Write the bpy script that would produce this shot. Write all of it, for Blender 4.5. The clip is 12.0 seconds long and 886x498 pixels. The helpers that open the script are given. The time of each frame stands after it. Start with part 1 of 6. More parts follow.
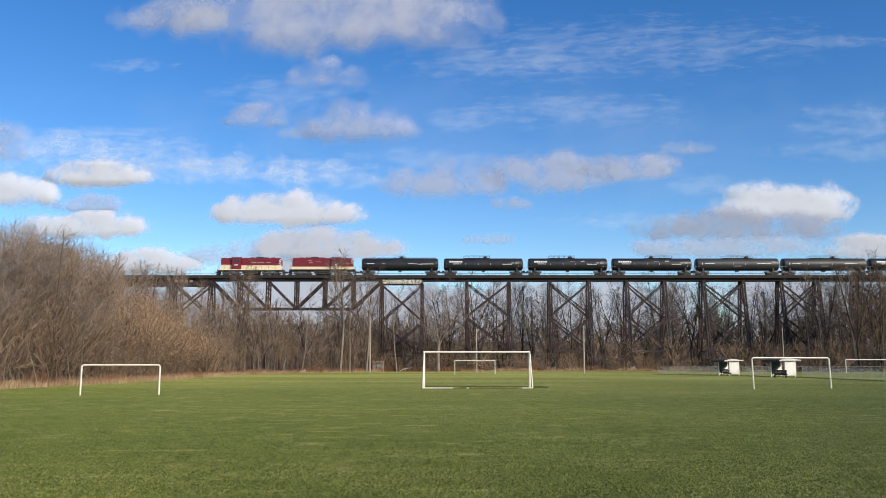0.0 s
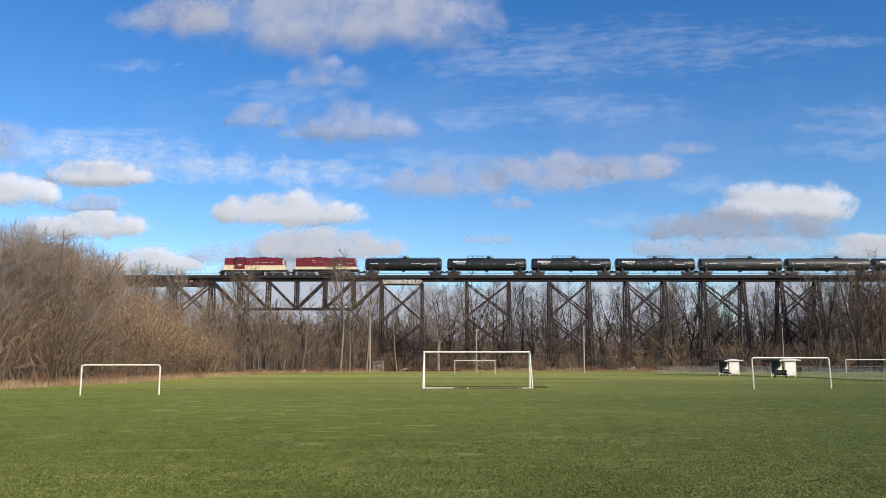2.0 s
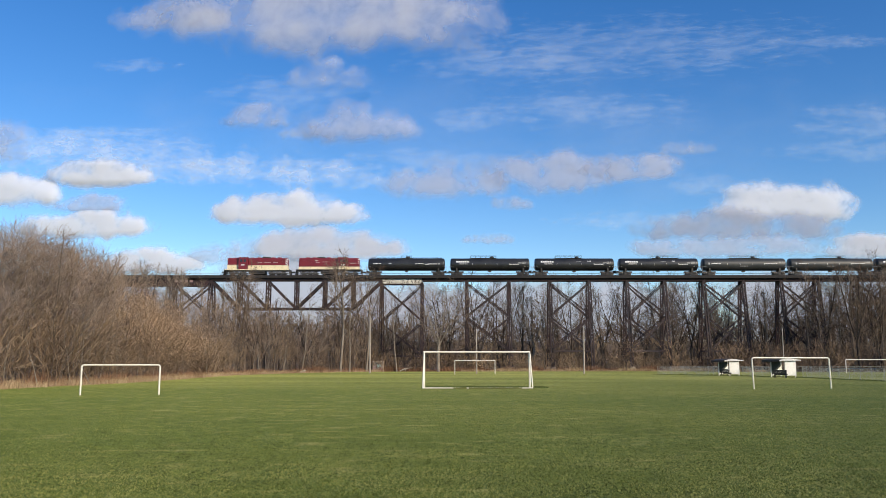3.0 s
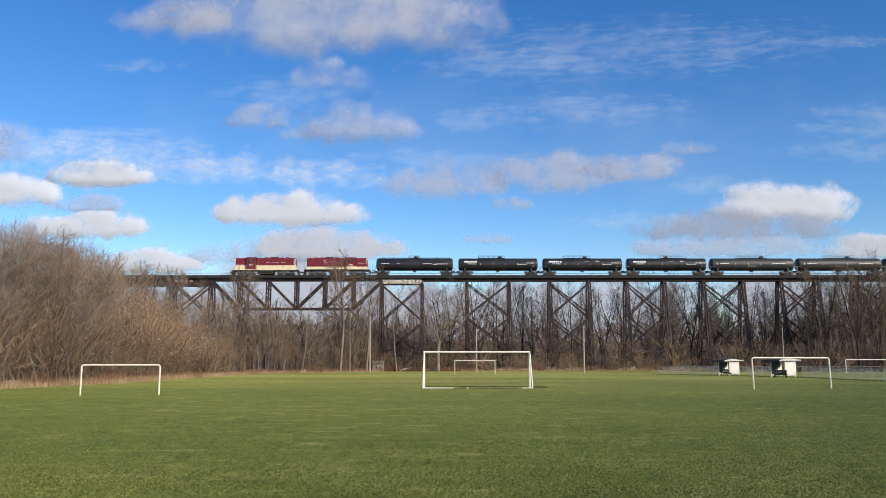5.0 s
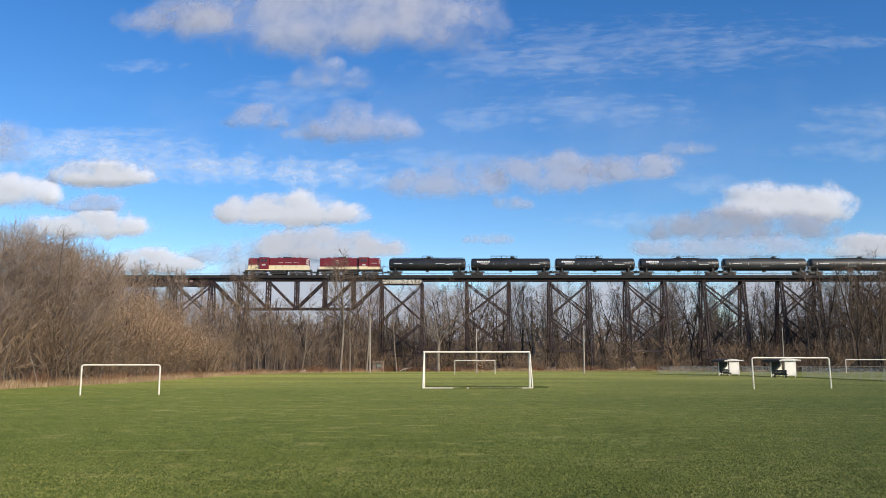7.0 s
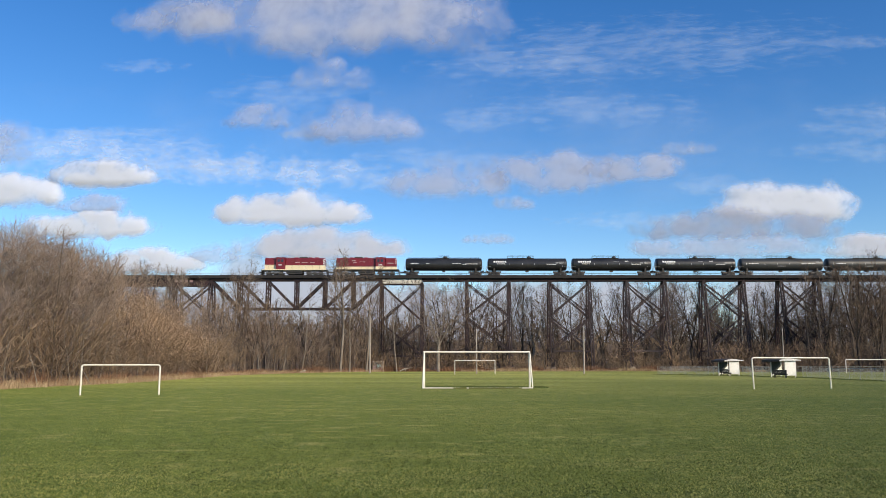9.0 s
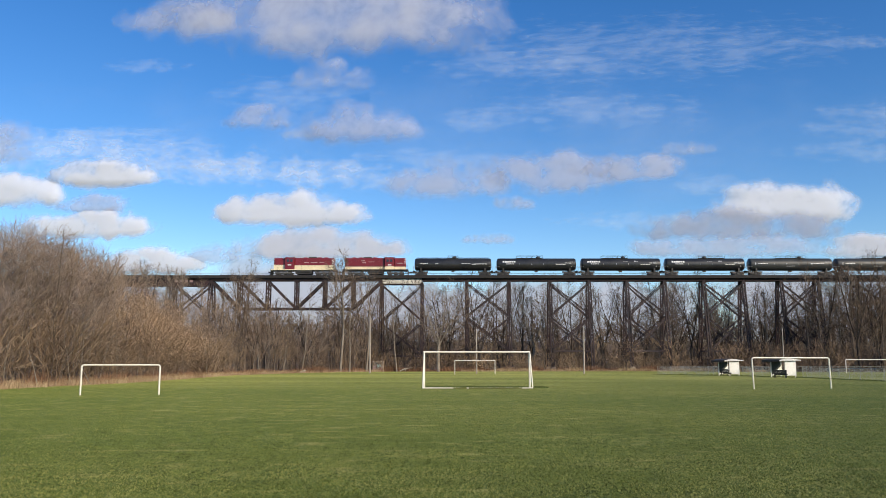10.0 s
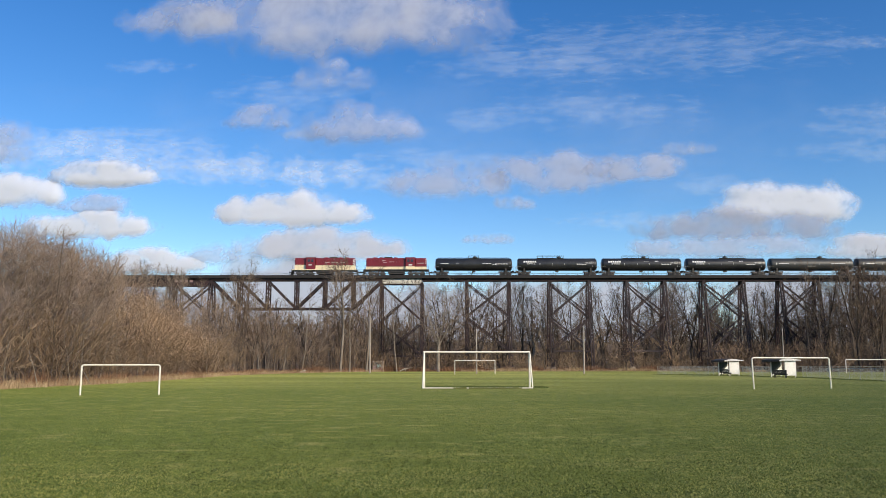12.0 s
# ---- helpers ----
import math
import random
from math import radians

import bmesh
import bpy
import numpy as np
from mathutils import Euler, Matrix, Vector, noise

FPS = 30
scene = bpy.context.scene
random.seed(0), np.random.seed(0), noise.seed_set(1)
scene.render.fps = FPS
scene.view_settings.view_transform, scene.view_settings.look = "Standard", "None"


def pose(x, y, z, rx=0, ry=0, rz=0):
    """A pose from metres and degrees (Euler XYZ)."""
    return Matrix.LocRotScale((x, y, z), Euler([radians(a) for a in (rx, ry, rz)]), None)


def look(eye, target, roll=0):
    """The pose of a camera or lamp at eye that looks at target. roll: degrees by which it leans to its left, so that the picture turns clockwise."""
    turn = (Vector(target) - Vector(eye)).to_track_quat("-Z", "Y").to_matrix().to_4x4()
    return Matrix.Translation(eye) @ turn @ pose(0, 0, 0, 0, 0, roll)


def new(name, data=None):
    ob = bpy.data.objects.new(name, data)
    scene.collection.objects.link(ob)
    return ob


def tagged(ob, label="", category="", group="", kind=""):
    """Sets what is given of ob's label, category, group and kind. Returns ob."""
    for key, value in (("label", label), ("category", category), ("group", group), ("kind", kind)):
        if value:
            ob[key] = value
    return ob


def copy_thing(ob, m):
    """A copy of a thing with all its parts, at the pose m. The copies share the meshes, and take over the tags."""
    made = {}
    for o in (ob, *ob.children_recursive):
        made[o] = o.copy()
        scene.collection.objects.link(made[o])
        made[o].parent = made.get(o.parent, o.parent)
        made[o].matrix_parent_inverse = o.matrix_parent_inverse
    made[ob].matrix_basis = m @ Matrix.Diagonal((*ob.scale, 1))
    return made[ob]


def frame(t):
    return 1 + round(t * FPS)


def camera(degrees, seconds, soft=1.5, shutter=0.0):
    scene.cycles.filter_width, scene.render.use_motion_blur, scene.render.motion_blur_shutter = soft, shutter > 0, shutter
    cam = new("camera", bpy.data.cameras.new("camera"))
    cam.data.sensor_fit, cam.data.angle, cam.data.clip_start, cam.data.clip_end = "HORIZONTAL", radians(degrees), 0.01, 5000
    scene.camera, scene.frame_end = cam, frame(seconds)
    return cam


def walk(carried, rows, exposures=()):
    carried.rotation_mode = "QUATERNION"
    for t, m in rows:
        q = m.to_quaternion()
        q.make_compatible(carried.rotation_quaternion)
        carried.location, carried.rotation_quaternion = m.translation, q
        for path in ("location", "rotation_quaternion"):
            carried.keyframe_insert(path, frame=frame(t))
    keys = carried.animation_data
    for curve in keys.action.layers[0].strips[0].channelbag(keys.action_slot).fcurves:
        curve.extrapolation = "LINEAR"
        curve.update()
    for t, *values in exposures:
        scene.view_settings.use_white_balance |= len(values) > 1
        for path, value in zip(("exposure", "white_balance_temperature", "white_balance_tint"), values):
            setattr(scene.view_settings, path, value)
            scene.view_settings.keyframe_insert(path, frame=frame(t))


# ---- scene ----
# camera: a phone held still at eye height at the edge of a playing field
EYE = (0.0, 0.0, 1.69)
cam = camera(58.0, 12.0, soft=0.95)
STILL = look(EYE, (0.0, 100.0, 1.69 + 14.352))
walk(cam, [(0.0, STILL), (12.0, STILL)])

# light: low winter sun behind the camera to the right, clear sky
SUN_ELEVATION, SUN_TURN = radians(25), radians(136)
world = bpy.data.worlds.new("sky")
scene.world = world
world.use_nodes = True
wn = world.node_tree
sky = wn.nodes.new("ShaderNodeTexSky")
sky.sky_type, sky.sun_disc = "NISHITA", False
sky.sun_elevation, sky.sun_rotation = SUN_ELEVATION, SUN_TURN
sky.altitude, sky.air_density, sky.dust_density, sky.ozone_density = 200, 1.0, 0.0, 2.5
tint = wn.nodes.new("ShaderNodeHueSaturation")
tint.inputs["Saturation"].default_value, tint.inputs["Hue"].default_value = 1.34, 0.51
wn.links.new(sky.outputs["Color"], tint.inputs["Color"])
wn.links.new(tint.outputs["Color"], wn.nodes["Background"].inputs["Color"])
wn.nodes["Background"].inputs["Strength"].default_value = 0.152
sun = new("sun", bpy.data.lights.new("sun", "SUN"))
sun.data.energy, sun.data.angle, sun.data.color = 4.8, radians(0.5), (1.0, 0.86, 0.66)
to_sun = Vector((math.sin(SUN_TURN) * math.cos(SUN_ELEVATION), math.cos(SUN_TURN) * math.cos(SUN_ELEVATION), math.sin(SUN_ELEVATION)))
sun.matrix_basis = look(to_sun * 50, (0, 0, 0))


# ---- materials ----
def material(name, colour, rough=0.7, metal=0.0, second=None, scale=1.0, fine=14.0, amount=0.35, bump=0.3, depth=0.01, spread=0.0, gloss=0.5):
    """A surface whose colour wanders between two tones at two scales, with fine relief."""
    m = bpy.data.materials.new(name)
    m.use_nodes = True
    nt = m.node_tree
    b = nt.nodes["Principled BSDF"]
    b.inputs["Roughness"].default_value, b.inputs["Metallic"].default_value = rough, metal
    b.inputs["Specular IOR Level"].default_value = gloss
    second = second or tuple(c * (1 - amount) for c in colour)
    co = nt.nodes.new("ShaderNodeTexCoord")
    big, small = nt.nodes.new("ShaderNodeTexNoise"), nt.nodes.new("ShaderNodeTexNoise")
    big.inputs["Scale"].default_value, small.inputs["Scale"].default_value = scale, fine
    big.inputs["Detail"].default_value, small.inputs["Detail"].default_value = 5, 4
    for n in (big, small):
        nt.links.new(co.outputs["Object"], n.inputs["Vector"])
    add = nt.nodes.new("ShaderNodeMath")
    add.operation = "MULTIPLY_ADD"
    add.inputs[1].default_value = 0.5
    nt.links.new(small.outputs["Fac"], add.inputs[0])
    half = nt.nodes.new("ShaderNodeMath")
    half.operation = "MULTIPLY"
    half.inputs[1].default_value = 0.6
    nt.links.new(big.outputs["Fac"], half.inputs[0])
    nt.links.new(half.outputs[0], add.inputs[2])
    last = add
    if spread:
        info = nt.nodes.new("ShaderNodeObjectInfo")
        more = nt.nodes.new("ShaderNodeMath")
        more.operation = "MULTIPLY_ADD"
        more.inputs[1].default_value = spread
        nt.links.new(info.outputs["Random"], more.inputs[0])
        nt.links.new(add.outputs[0], more.inputs[2])
        last = more
    ramp = nt.nodes.new("ShaderNodeValToRGB")
    ramp.color_ramp.elements[0].position, ramp.color_ramp.elements[1].position = 0.4, 0.7 + spread * 0.7
    ramp.color_ramp.elements[0].color, ramp.color_ramp.elements[1].color = (*second, 1), (*colour, 1)
    nt.links.new(last.outputs[0], ramp.inputs["Fac"])
    nt.links.new(ramp.outputs["Color"], b.inputs["Base Color"])
    if bump:
        bp = nt.nodes.new("ShaderNodeBump")
        bp.inputs["Strength"].default_value, bp.inputs["Distance"].default_value = bump, depth
        nt.links.new(small.outputs["Fac"], bp.inputs["Height"])
        nt.links.new(bp.outputs["Normal"], b.inputs["Normal"])
    return m


def grass_material():
    m = bpy.data.materials.new("mown_grass")
    m.use_nodes = True
    nt = m.node_tree
    b = nt.nodes["Principled BSDF"]
    b.inputs["Roughness"].default_value, b.inputs["Specular IOR Level"].default_value = 0.85, 0.15
    b.inputs["Diffuse Roughness"].default_value = 1.0
    co = nt.nodes.new("ShaderNodeTexCoord")

    def noisy(scale, detail, stretch=(1, 1, 1)):
        mp, n = nt.nodes.new("ShaderNodeMapping"), nt.nodes.new("ShaderNodeTexNoise")
        mp.inputs["Scale"].default_value = stretch
        n.inputs["Scale"].default_value, n.inputs["Detail"].default_value = scale, detail
        nt.links.new(co.outputs["Object"], mp.inputs["Vector"])
        nt.links.new(mp.outputs["Vector"], n.inputs["Vector"])
        return n.outputs["Fac"]

    def mixed(fac, a, c):
        x = nt.nodes.new("ShaderNodeMix")
        x.data_type = "RGBA"
        nt.links.new(fac, x.inputs["Factor"])
        for sock, v in ((x.inputs["A"], a), (x.inputs["B"], c)):
            if isinstance(v, tuple):
                sock.default_value = (*v, 1)
            else:
                nt.links.new(v, sock)
        return x.outputs["Result"]

    def sharp(fac, lo, hi):
        r = nt.nodes.new("ShaderNodeMapRange")
        r.inputs["From Min"].default_value, r.inputs["From Max"].default_value = lo, hi
        nt.links.new(fac, r.inputs["Value"])
        return r.outputs["Result"]

    patch = sharp(noisy(0.06, 5, (0.35, 1.0, 1)), 0.38, 0.62)
    # near colour darkened for shade between blades, far paler for lit tips; ragged change
    axis, ragged = nt.nodes.new("ShaderNodeSeparateXYZ"), nt.nodes.new("ShaderNodeMath")
    nt.links.new(co.outputs["Object"], axis.inputs["Vector"])
    ragged.operation = "MULTIPLY_ADD"
    ragged.inputs[1].default_value = 60.0
    nt.links.new(noisy(0.05, 4, (0.4, 1.0, 1)), ragged.inputs[0])
    nt.links.new(axis.outputs["Y"], ragged.inputs[2])
    tone = mixed(sharp(ragged.outputs[0], 52.0, 128.0), mixed(patch, NEAR_GRASS_A, NEAR_GRASS_B), mixed(patch, GRASS_A, GRASS_B))
    mow = sharp(noisy(0.5, 4, (0.12, 1.0, 1)), 0.42, 0.8)
    tone = mixed(mow, tone, GRASS_C)
    dry = sharp(noisy(1.4, 7, (0.58, 1.0, 1)), 0.56, 0.78)
    tone = mixed(dry, tone, GRASS_DRY)
    clump = sharp(noisy(7, 4, (1.0, 0.65, 1)), 0.36, 0.66)
    broad = sharp(noisy(2.0, 4, (1.0, 0.7, 1)), 0.35, 0.65)
    tuft = sharp(noisy(26, 3), 0.38, 0.72)
    dark = nt.nodes.new("ShaderNodeMix")
    dark.data_type, dark.blend_type = "RGBA", "MULTIPLY"
    dark.inputs["Factor"].default_value = 1.0
    nt.links.new(tone, dark.inputs["A"])
    nt.links.new(mixed(tuft, (0.55, 0.6, 0.5), (1.15, 1.15, 1.1)), dark.inputs["B"])
    last = dark
    for fac, deep in ((clump, (0.66, 0.74, 0.62)), (broad, (0.74, 0.8, 0.7))):
        again = nt.nodes.new("ShaderNodeMix")
        again.data_type, again.blend_type = "RGBA", "MULTIPLY"
        again.inputs["Factor"].default_value = 1.0
        nt.links.new(last.outputs["Result"], again.inputs["A"])
        nt.links.new(mixed(fac, deep, (1.12, 1.12, 1.12)), again.inputs["B"])
        last = again
    nt.links.new(last.outputs["Result"], b.inputs["Base Color"])
    bp = nt.nodes.new("ShaderNodeBump")
    bp.inputs["Strength"].default_value, bp.inputs["Distance"].default_value = 0.7, 0.04
    nt.links.new(noisy(30, 4), bp.inputs["Height"])
    nt.links.new(bp.outputs["Normal"], b.inputs["Normal"])
    return m


def cloud_material(name, colour, low, high, fine, rough_edge, most=1.0, stretch=(1, 1, 1)):
    """Lit vapour: diffuse in a given tone, thinning to nothing by the sheet's density and a wispy noise."""
    m = bpy.data.materials.new(name)
    m.use_nodes = True
    nt = m.node_tree
    nt.nodes.remove(nt.nodes["Principled BSDF"])
    out = nt.nodes["Material Output"]
    den = nt.nodes.new("ShaderNodeAttribute")
    den.attribute_name = "cover"
    co, mp, n = nt.nodes.new("ShaderNodeTexCoord"), nt.nodes.new("ShaderNodeMapping"), nt.nodes.new("ShaderNodeTexNoise")
    mp.inputs["Scale"].default_value = stretch
    n.inputs["Scale"].default_value, n.inputs["Detail"].default_value, n.inputs["Roughness"].default_value = fine, 7, 0.62
    n.inputs["Distortion"].default_value = 0.35
    nt.links.new(co.outputs["Object"], mp.inputs["Vector"])
    nt.links.new(mp.outputs["Vector"], n.inputs["Vector"])
    mid = nt.nodes.new("ShaderNodeMath")
    mid.operation = "SUBTRACT"
    mid.inputs[1].default_value = 0.5
    nt.links.new(n.outputs["Fac"], mid.inputs[0])
    add = nt.nodes.new("ShaderNodeMath")
    add.operation = "MULTIPLY_ADD"
    add.inputs[1].default_value = rough_edge
    nt.links.new(mid.outputs[0], add.inputs[0])
    nt.links.new(den.outputs["Fac"], add.inputs[2])
    r = nt.nodes.new("ShaderNodeMapRange")
    r.interpolation_type = "SMOOTHSTEP"
    r.inputs["From Min"].default_value, r.inputs["From Max"].default_value = low, high
    r.inputs["To Max"].default_value = most
    nt.links.new(add.outputs[0], r.inputs["Value"])
    clear, white, mix = nt.nodes.new("ShaderNodeBsdfTransparent"), nt.nodes.new("ShaderNodeBsdfDiffuse"), nt.nodes.new("ShaderNodeMixShader")
    white.inputs["Color"].default_value = (*colour, 1)
    nt.links.new(r.outputs["Result"], mix.inputs["Fac"])
    nt.links.new(clear.outputs[0], mix.inputs[1])
    nt.links.new(white.outputs[0], mix.inputs[2])
    nt.links.new(mix.outputs[0], out.inputs["Surface"])
    return m


NEAR_GRASS_A, NEAR_GRASS_B = (0.106, 0.142, 0.025), (0.188, 0.198, 0.046)
GRASS_A, GRASS_B, GRASS_C, GRASS_DRY = (0.27, 0.262, 0.076), (0.475, 0.415, 0.145), (0.18, 0.197, 0.05), (0.47, 0.39, 0.175)
GRASS = grass_material()
BLADES = material("grass_blades", (0.09, 0.118, 0.019), 0.7, second=(0.032, 0.05, 0.009), scale=0.35, fine=22, bump=0, gloss=0.25)
LAWN_TIPS = material("lawn_tips", (0.26, 0.27, 0.09), 0.7, second=(0.13, 0.15, 0.045), scale=0.35, fine=22, bump=0, gloss=0.25)
PALE_BLADES = material("pale_grass_blades", (0.44, 0.43, 0.135), 0.6, second=(0.13, 0.162, 0.032), scale=0.3, fine=20, bump=0, gloss=0.3)
DRY_GRASS = material("dry_grass", (0.5, 0.38, 0.22), 0.85, second=(0.27, 0.175, 0.1), scale=0.25, fine=3, bump=0, gloss=0.2)
RED_BRUSH = material("red_brush", (0.34, 0.185, 0.105), 0.85, second=(0.17, 0.095, 0.056), scale=0.3, fine=3, bump=0, gloss=0.2)
BARK = material("grey_brown_bark", (0.2, 0.16, 0.13), 0.9, second=(0.08, 0.065, 0.052), scale=0.6, fine=6, depth=0.03, spread=0.25, gloss=0.2)
DARK_BARK = material("dark_tree_bark", (0.1, 0.078, 0.062), 0.9, second=(0.04, 0.032, 0.027), scale=0.6, fine=6, depth=0.03, spread=0.25, gloss=0.2)
PALE_BARK = material("pale_bark", (0.32, 0.275, 0.22), 0.9, second=(0.17, 0.138, 0.108), scale=0.6, fine=6, depth=0.03, gloss=0.2)
TWIGS = material("bare_twigs", (0.38, 0.282, 0.208), 0.9, second=(0.135, 0.1, 0.074), scale=0.2, fine=2, bump=0, spread=0.25, gloss=0.2)
FINE_TWIGS = material("fine_twigs", (0.435, 0.34, 0.278), 0.9, second=(0.19, 0.148, 0.12), scale=0.2, fine=2, bump=0, spread=0.25, gloss=0.2)
GREY_TWIGS = material("grey_twigs", (0.24, 0.185, 0.14), 0.9, second=(0.092, 0.07, 0.053), scale=0.2, fine=2, bump=0, spread=0.25, gloss=0.2)
DARK_TWIGS = material("dark_twigs", (0.155, 0.105, 0.073), 0.9, second=(0.075, 0.051, 0.036), scale=0.2, fine=2, bump=0, gloss=0.2)
BRUSH_TWIGS = material("brush_twigs", (0.35, 0.25, 0.16), 0.9, second=(0.125, 0.088, 0.056), scale=0.15, fine=1.5, bump=0, gloss=0.2)
SCRUB = material("brown_scrub_and_shaded_brush", (0.255, 0.175, 0.116), 0.9, second=(0.115, 0.08, 0.054), scale=0.15, fine=1.5, bump=0, gloss=0.2)
BROWN_LEAVES = material("withered_leaves", (0.6, 0.415, 0.25), 0.8, second=(0.36, 0.245, 0.15), scale=0.4, fine=4, bump=0, gloss=0.2)
LEAF_LITTER = material("leaf_litter", (0.16, 0.11, 0.07), 0.95, second=(0.08, 0.06, 0.04), scale=0.2, fine=5, depth=0.05, gloss=0.2)
STEEL = material("rusty_dark_steel", (0.05, 0.026, 0.026), 0.7, 0.1, second=(0.02, 0.015, 0.016), scale=0.5, fine=6, depth=0.01)
RUST = material("rust_brown_steel", (0.06, 0.03, 0.029), 0.8, 0.1, second=(0.026, 0.019, 0.019), scale=0.4, fine=5, depth=0.01)
TIE = material("creosoted_timber", (0.032, 0.028, 0.027), 0.9, second=(0.014, 0.013, 0.013), scale=1, fine=12)
RAIL_STEEL = material("rail_steel", (0.3, 0.24, 0.2), 0.45, 0.8, scale=1, fine=20)
CONCRETE = material("weathered_concrete", (0.38, 0.31, 0.24), 0.9, second=(0.2, 0.15, 0.115), scale=0.8, fine=9)
PAINT_WHITE = material("white_goal_paint", (0.9, 0.84, 0.7), 0.45, second=(0.76, 0.7, 0.57), scale=1.5, fine=18, bump=0.1)
GRAFFITI_WHITE = material("graffiti_white_paint", (0.75, 0.72, 0.62), 0.7, second=(0.45, 0.42, 0.35), scale=1.2, fine=8)
GRAFFITI_DARK = material("graffiti_dark_paint", (0.1, 0.06, 0.06), 0.7, scale=1.2, fine=8)
LOCO_RED = material("maroon_paint", (0.215, 0.017, 0.027), 0.38, second=(0.14, 0.013, 0.02), scale=0.8, fine=6, bump=0.1)
LOCO_CREAM = material("cream_paint", (0.9, 0.79, 0.53), 0.4, second=(0.78, 0.66, 0.41), scale=0.7, fine=6, bump=0.1)
BLACK_PAINT = material("black_underframe", (0.025, 0.024, 0.024), 0.6, second=(0.055, 0.047, 0.04), scale=0.8, fine=6)
TANK_BLACK = material("black_tank_paint", (0.011, 0.012, 0.015), 0.36, second=(0.035, 0.034, 0.033), scale=0.35, fine=3, bump=0.12)
TANK_DUSTY = material("dusty_black_tank_paint", (0.03, 0.033, 0.034), 0.45, second=(0.05, 0.05, 0.047), scale=0.3, fine=3, bump=0.12)
WHITE_MARK = material("white_stencil", (0.8, 0.8, 0.78), 0.5, bump=0)
FADED_WHITE = material("faded_white_lettering", (0.62, 0.5, 0.46), 0.6, bump=0)
STENCIL_GREY = material("worn_grey_stencil", (0.32, 0.32, 0.31), 0.6, bump=0)
DARK_GLASS = material("dark_cab_glass", (0.02, 0.025, 0.03), 0.08, bump=0, gloss=0.8)
LAMP_GLASS = material("headlight_glass", (0.75, 0.75, 0.7), 0.15, bump=0)
TRUCK_PAINT = material("grimy_truck_casting", (0.02, 0.019, 0.019), 0.6, second=(0.045, 0.038, 0.034), scale=1, fine=8)
LOCO_TRUCK = material("grey_loco_truck", (0.085, 0.08, 0.076), 0.6, second=(0.03, 0.028, 0.027), scale=1, fine=8)
WHEEL_STEEL = material("worn_wheel_steel", (0.13, 0.11, 0.1), 0.45, 0.5, scale=2, fine=12)
BARE_WOOD = material("bare_bleached_wood", (0.55, 0.48, 0.38), 0.8, second=(0.36, 0.3, 0.23), scale=2, fine=12)
FENCE_STEEL = material("dull_fence_wire", (0.42, 0.43, 0.39), 0.6, 0.2, second=(0.3, 0.31, 0.28), scale=2, fine=15, bump=0.1)
GALVANISED = material("galvanised_steel", (0.55, 0.56, 0.56), 0.5, 0.5, scale=2, fine=15, bump=0.1)
SHED_WHITE = material("white_board_paint", (0.82, 0.8, 0.74), 0.6, second=(0.66, 0.63, 0.56), scale=0.8, fine=8, bump=0.15)
SHED_ROOF = material("pale_roof_sheet", (0.72, 0.7, 0.66), 0.6, second=(0.5, 0.48, 0.45), scale=0.8, fine=8)
SHED_BROWN = material("brown_shingles_and_shaded_eave", (0.075, 0.055, 0.042), 0.8, scale=1, fine=10)
SHED_SHADE = material("shaded_inner_board", (0.05, 0.06, 0.055), 0.8, scale=1, fine=10)
DARK_GRASS = material("dark_strip_grass", (0.13, 0.16, 0.045), 0.8, second=(0.07, 0.09, 0.025), scale=0.8, fine=9, bump=0, gloss=0.2)
BENCH = material("dark_bench_timber", (0.022, 0.024, 0.024), 0.7, scale=2, fine=16)
POLE_WOOD = material("weathered_pole_timber", (0.5, 0.44, 0.36), 0.85, second=(0.33, 0.28, 0.23), scale=0.7, fine=9)
GRAFFITI_TEAL = material("graffiti_teal", (0.2, 0.3, 0.29), 0.8, second=(0.3, 0.3, 0.28), scale=1.3, fine=6)
GRAFFITI_PINK = material("graffiti_pink", (0.3, 0.14, 0.135), 0.8, second=(0.3, 0.29, 0.27), scale=1.1, fine=6)


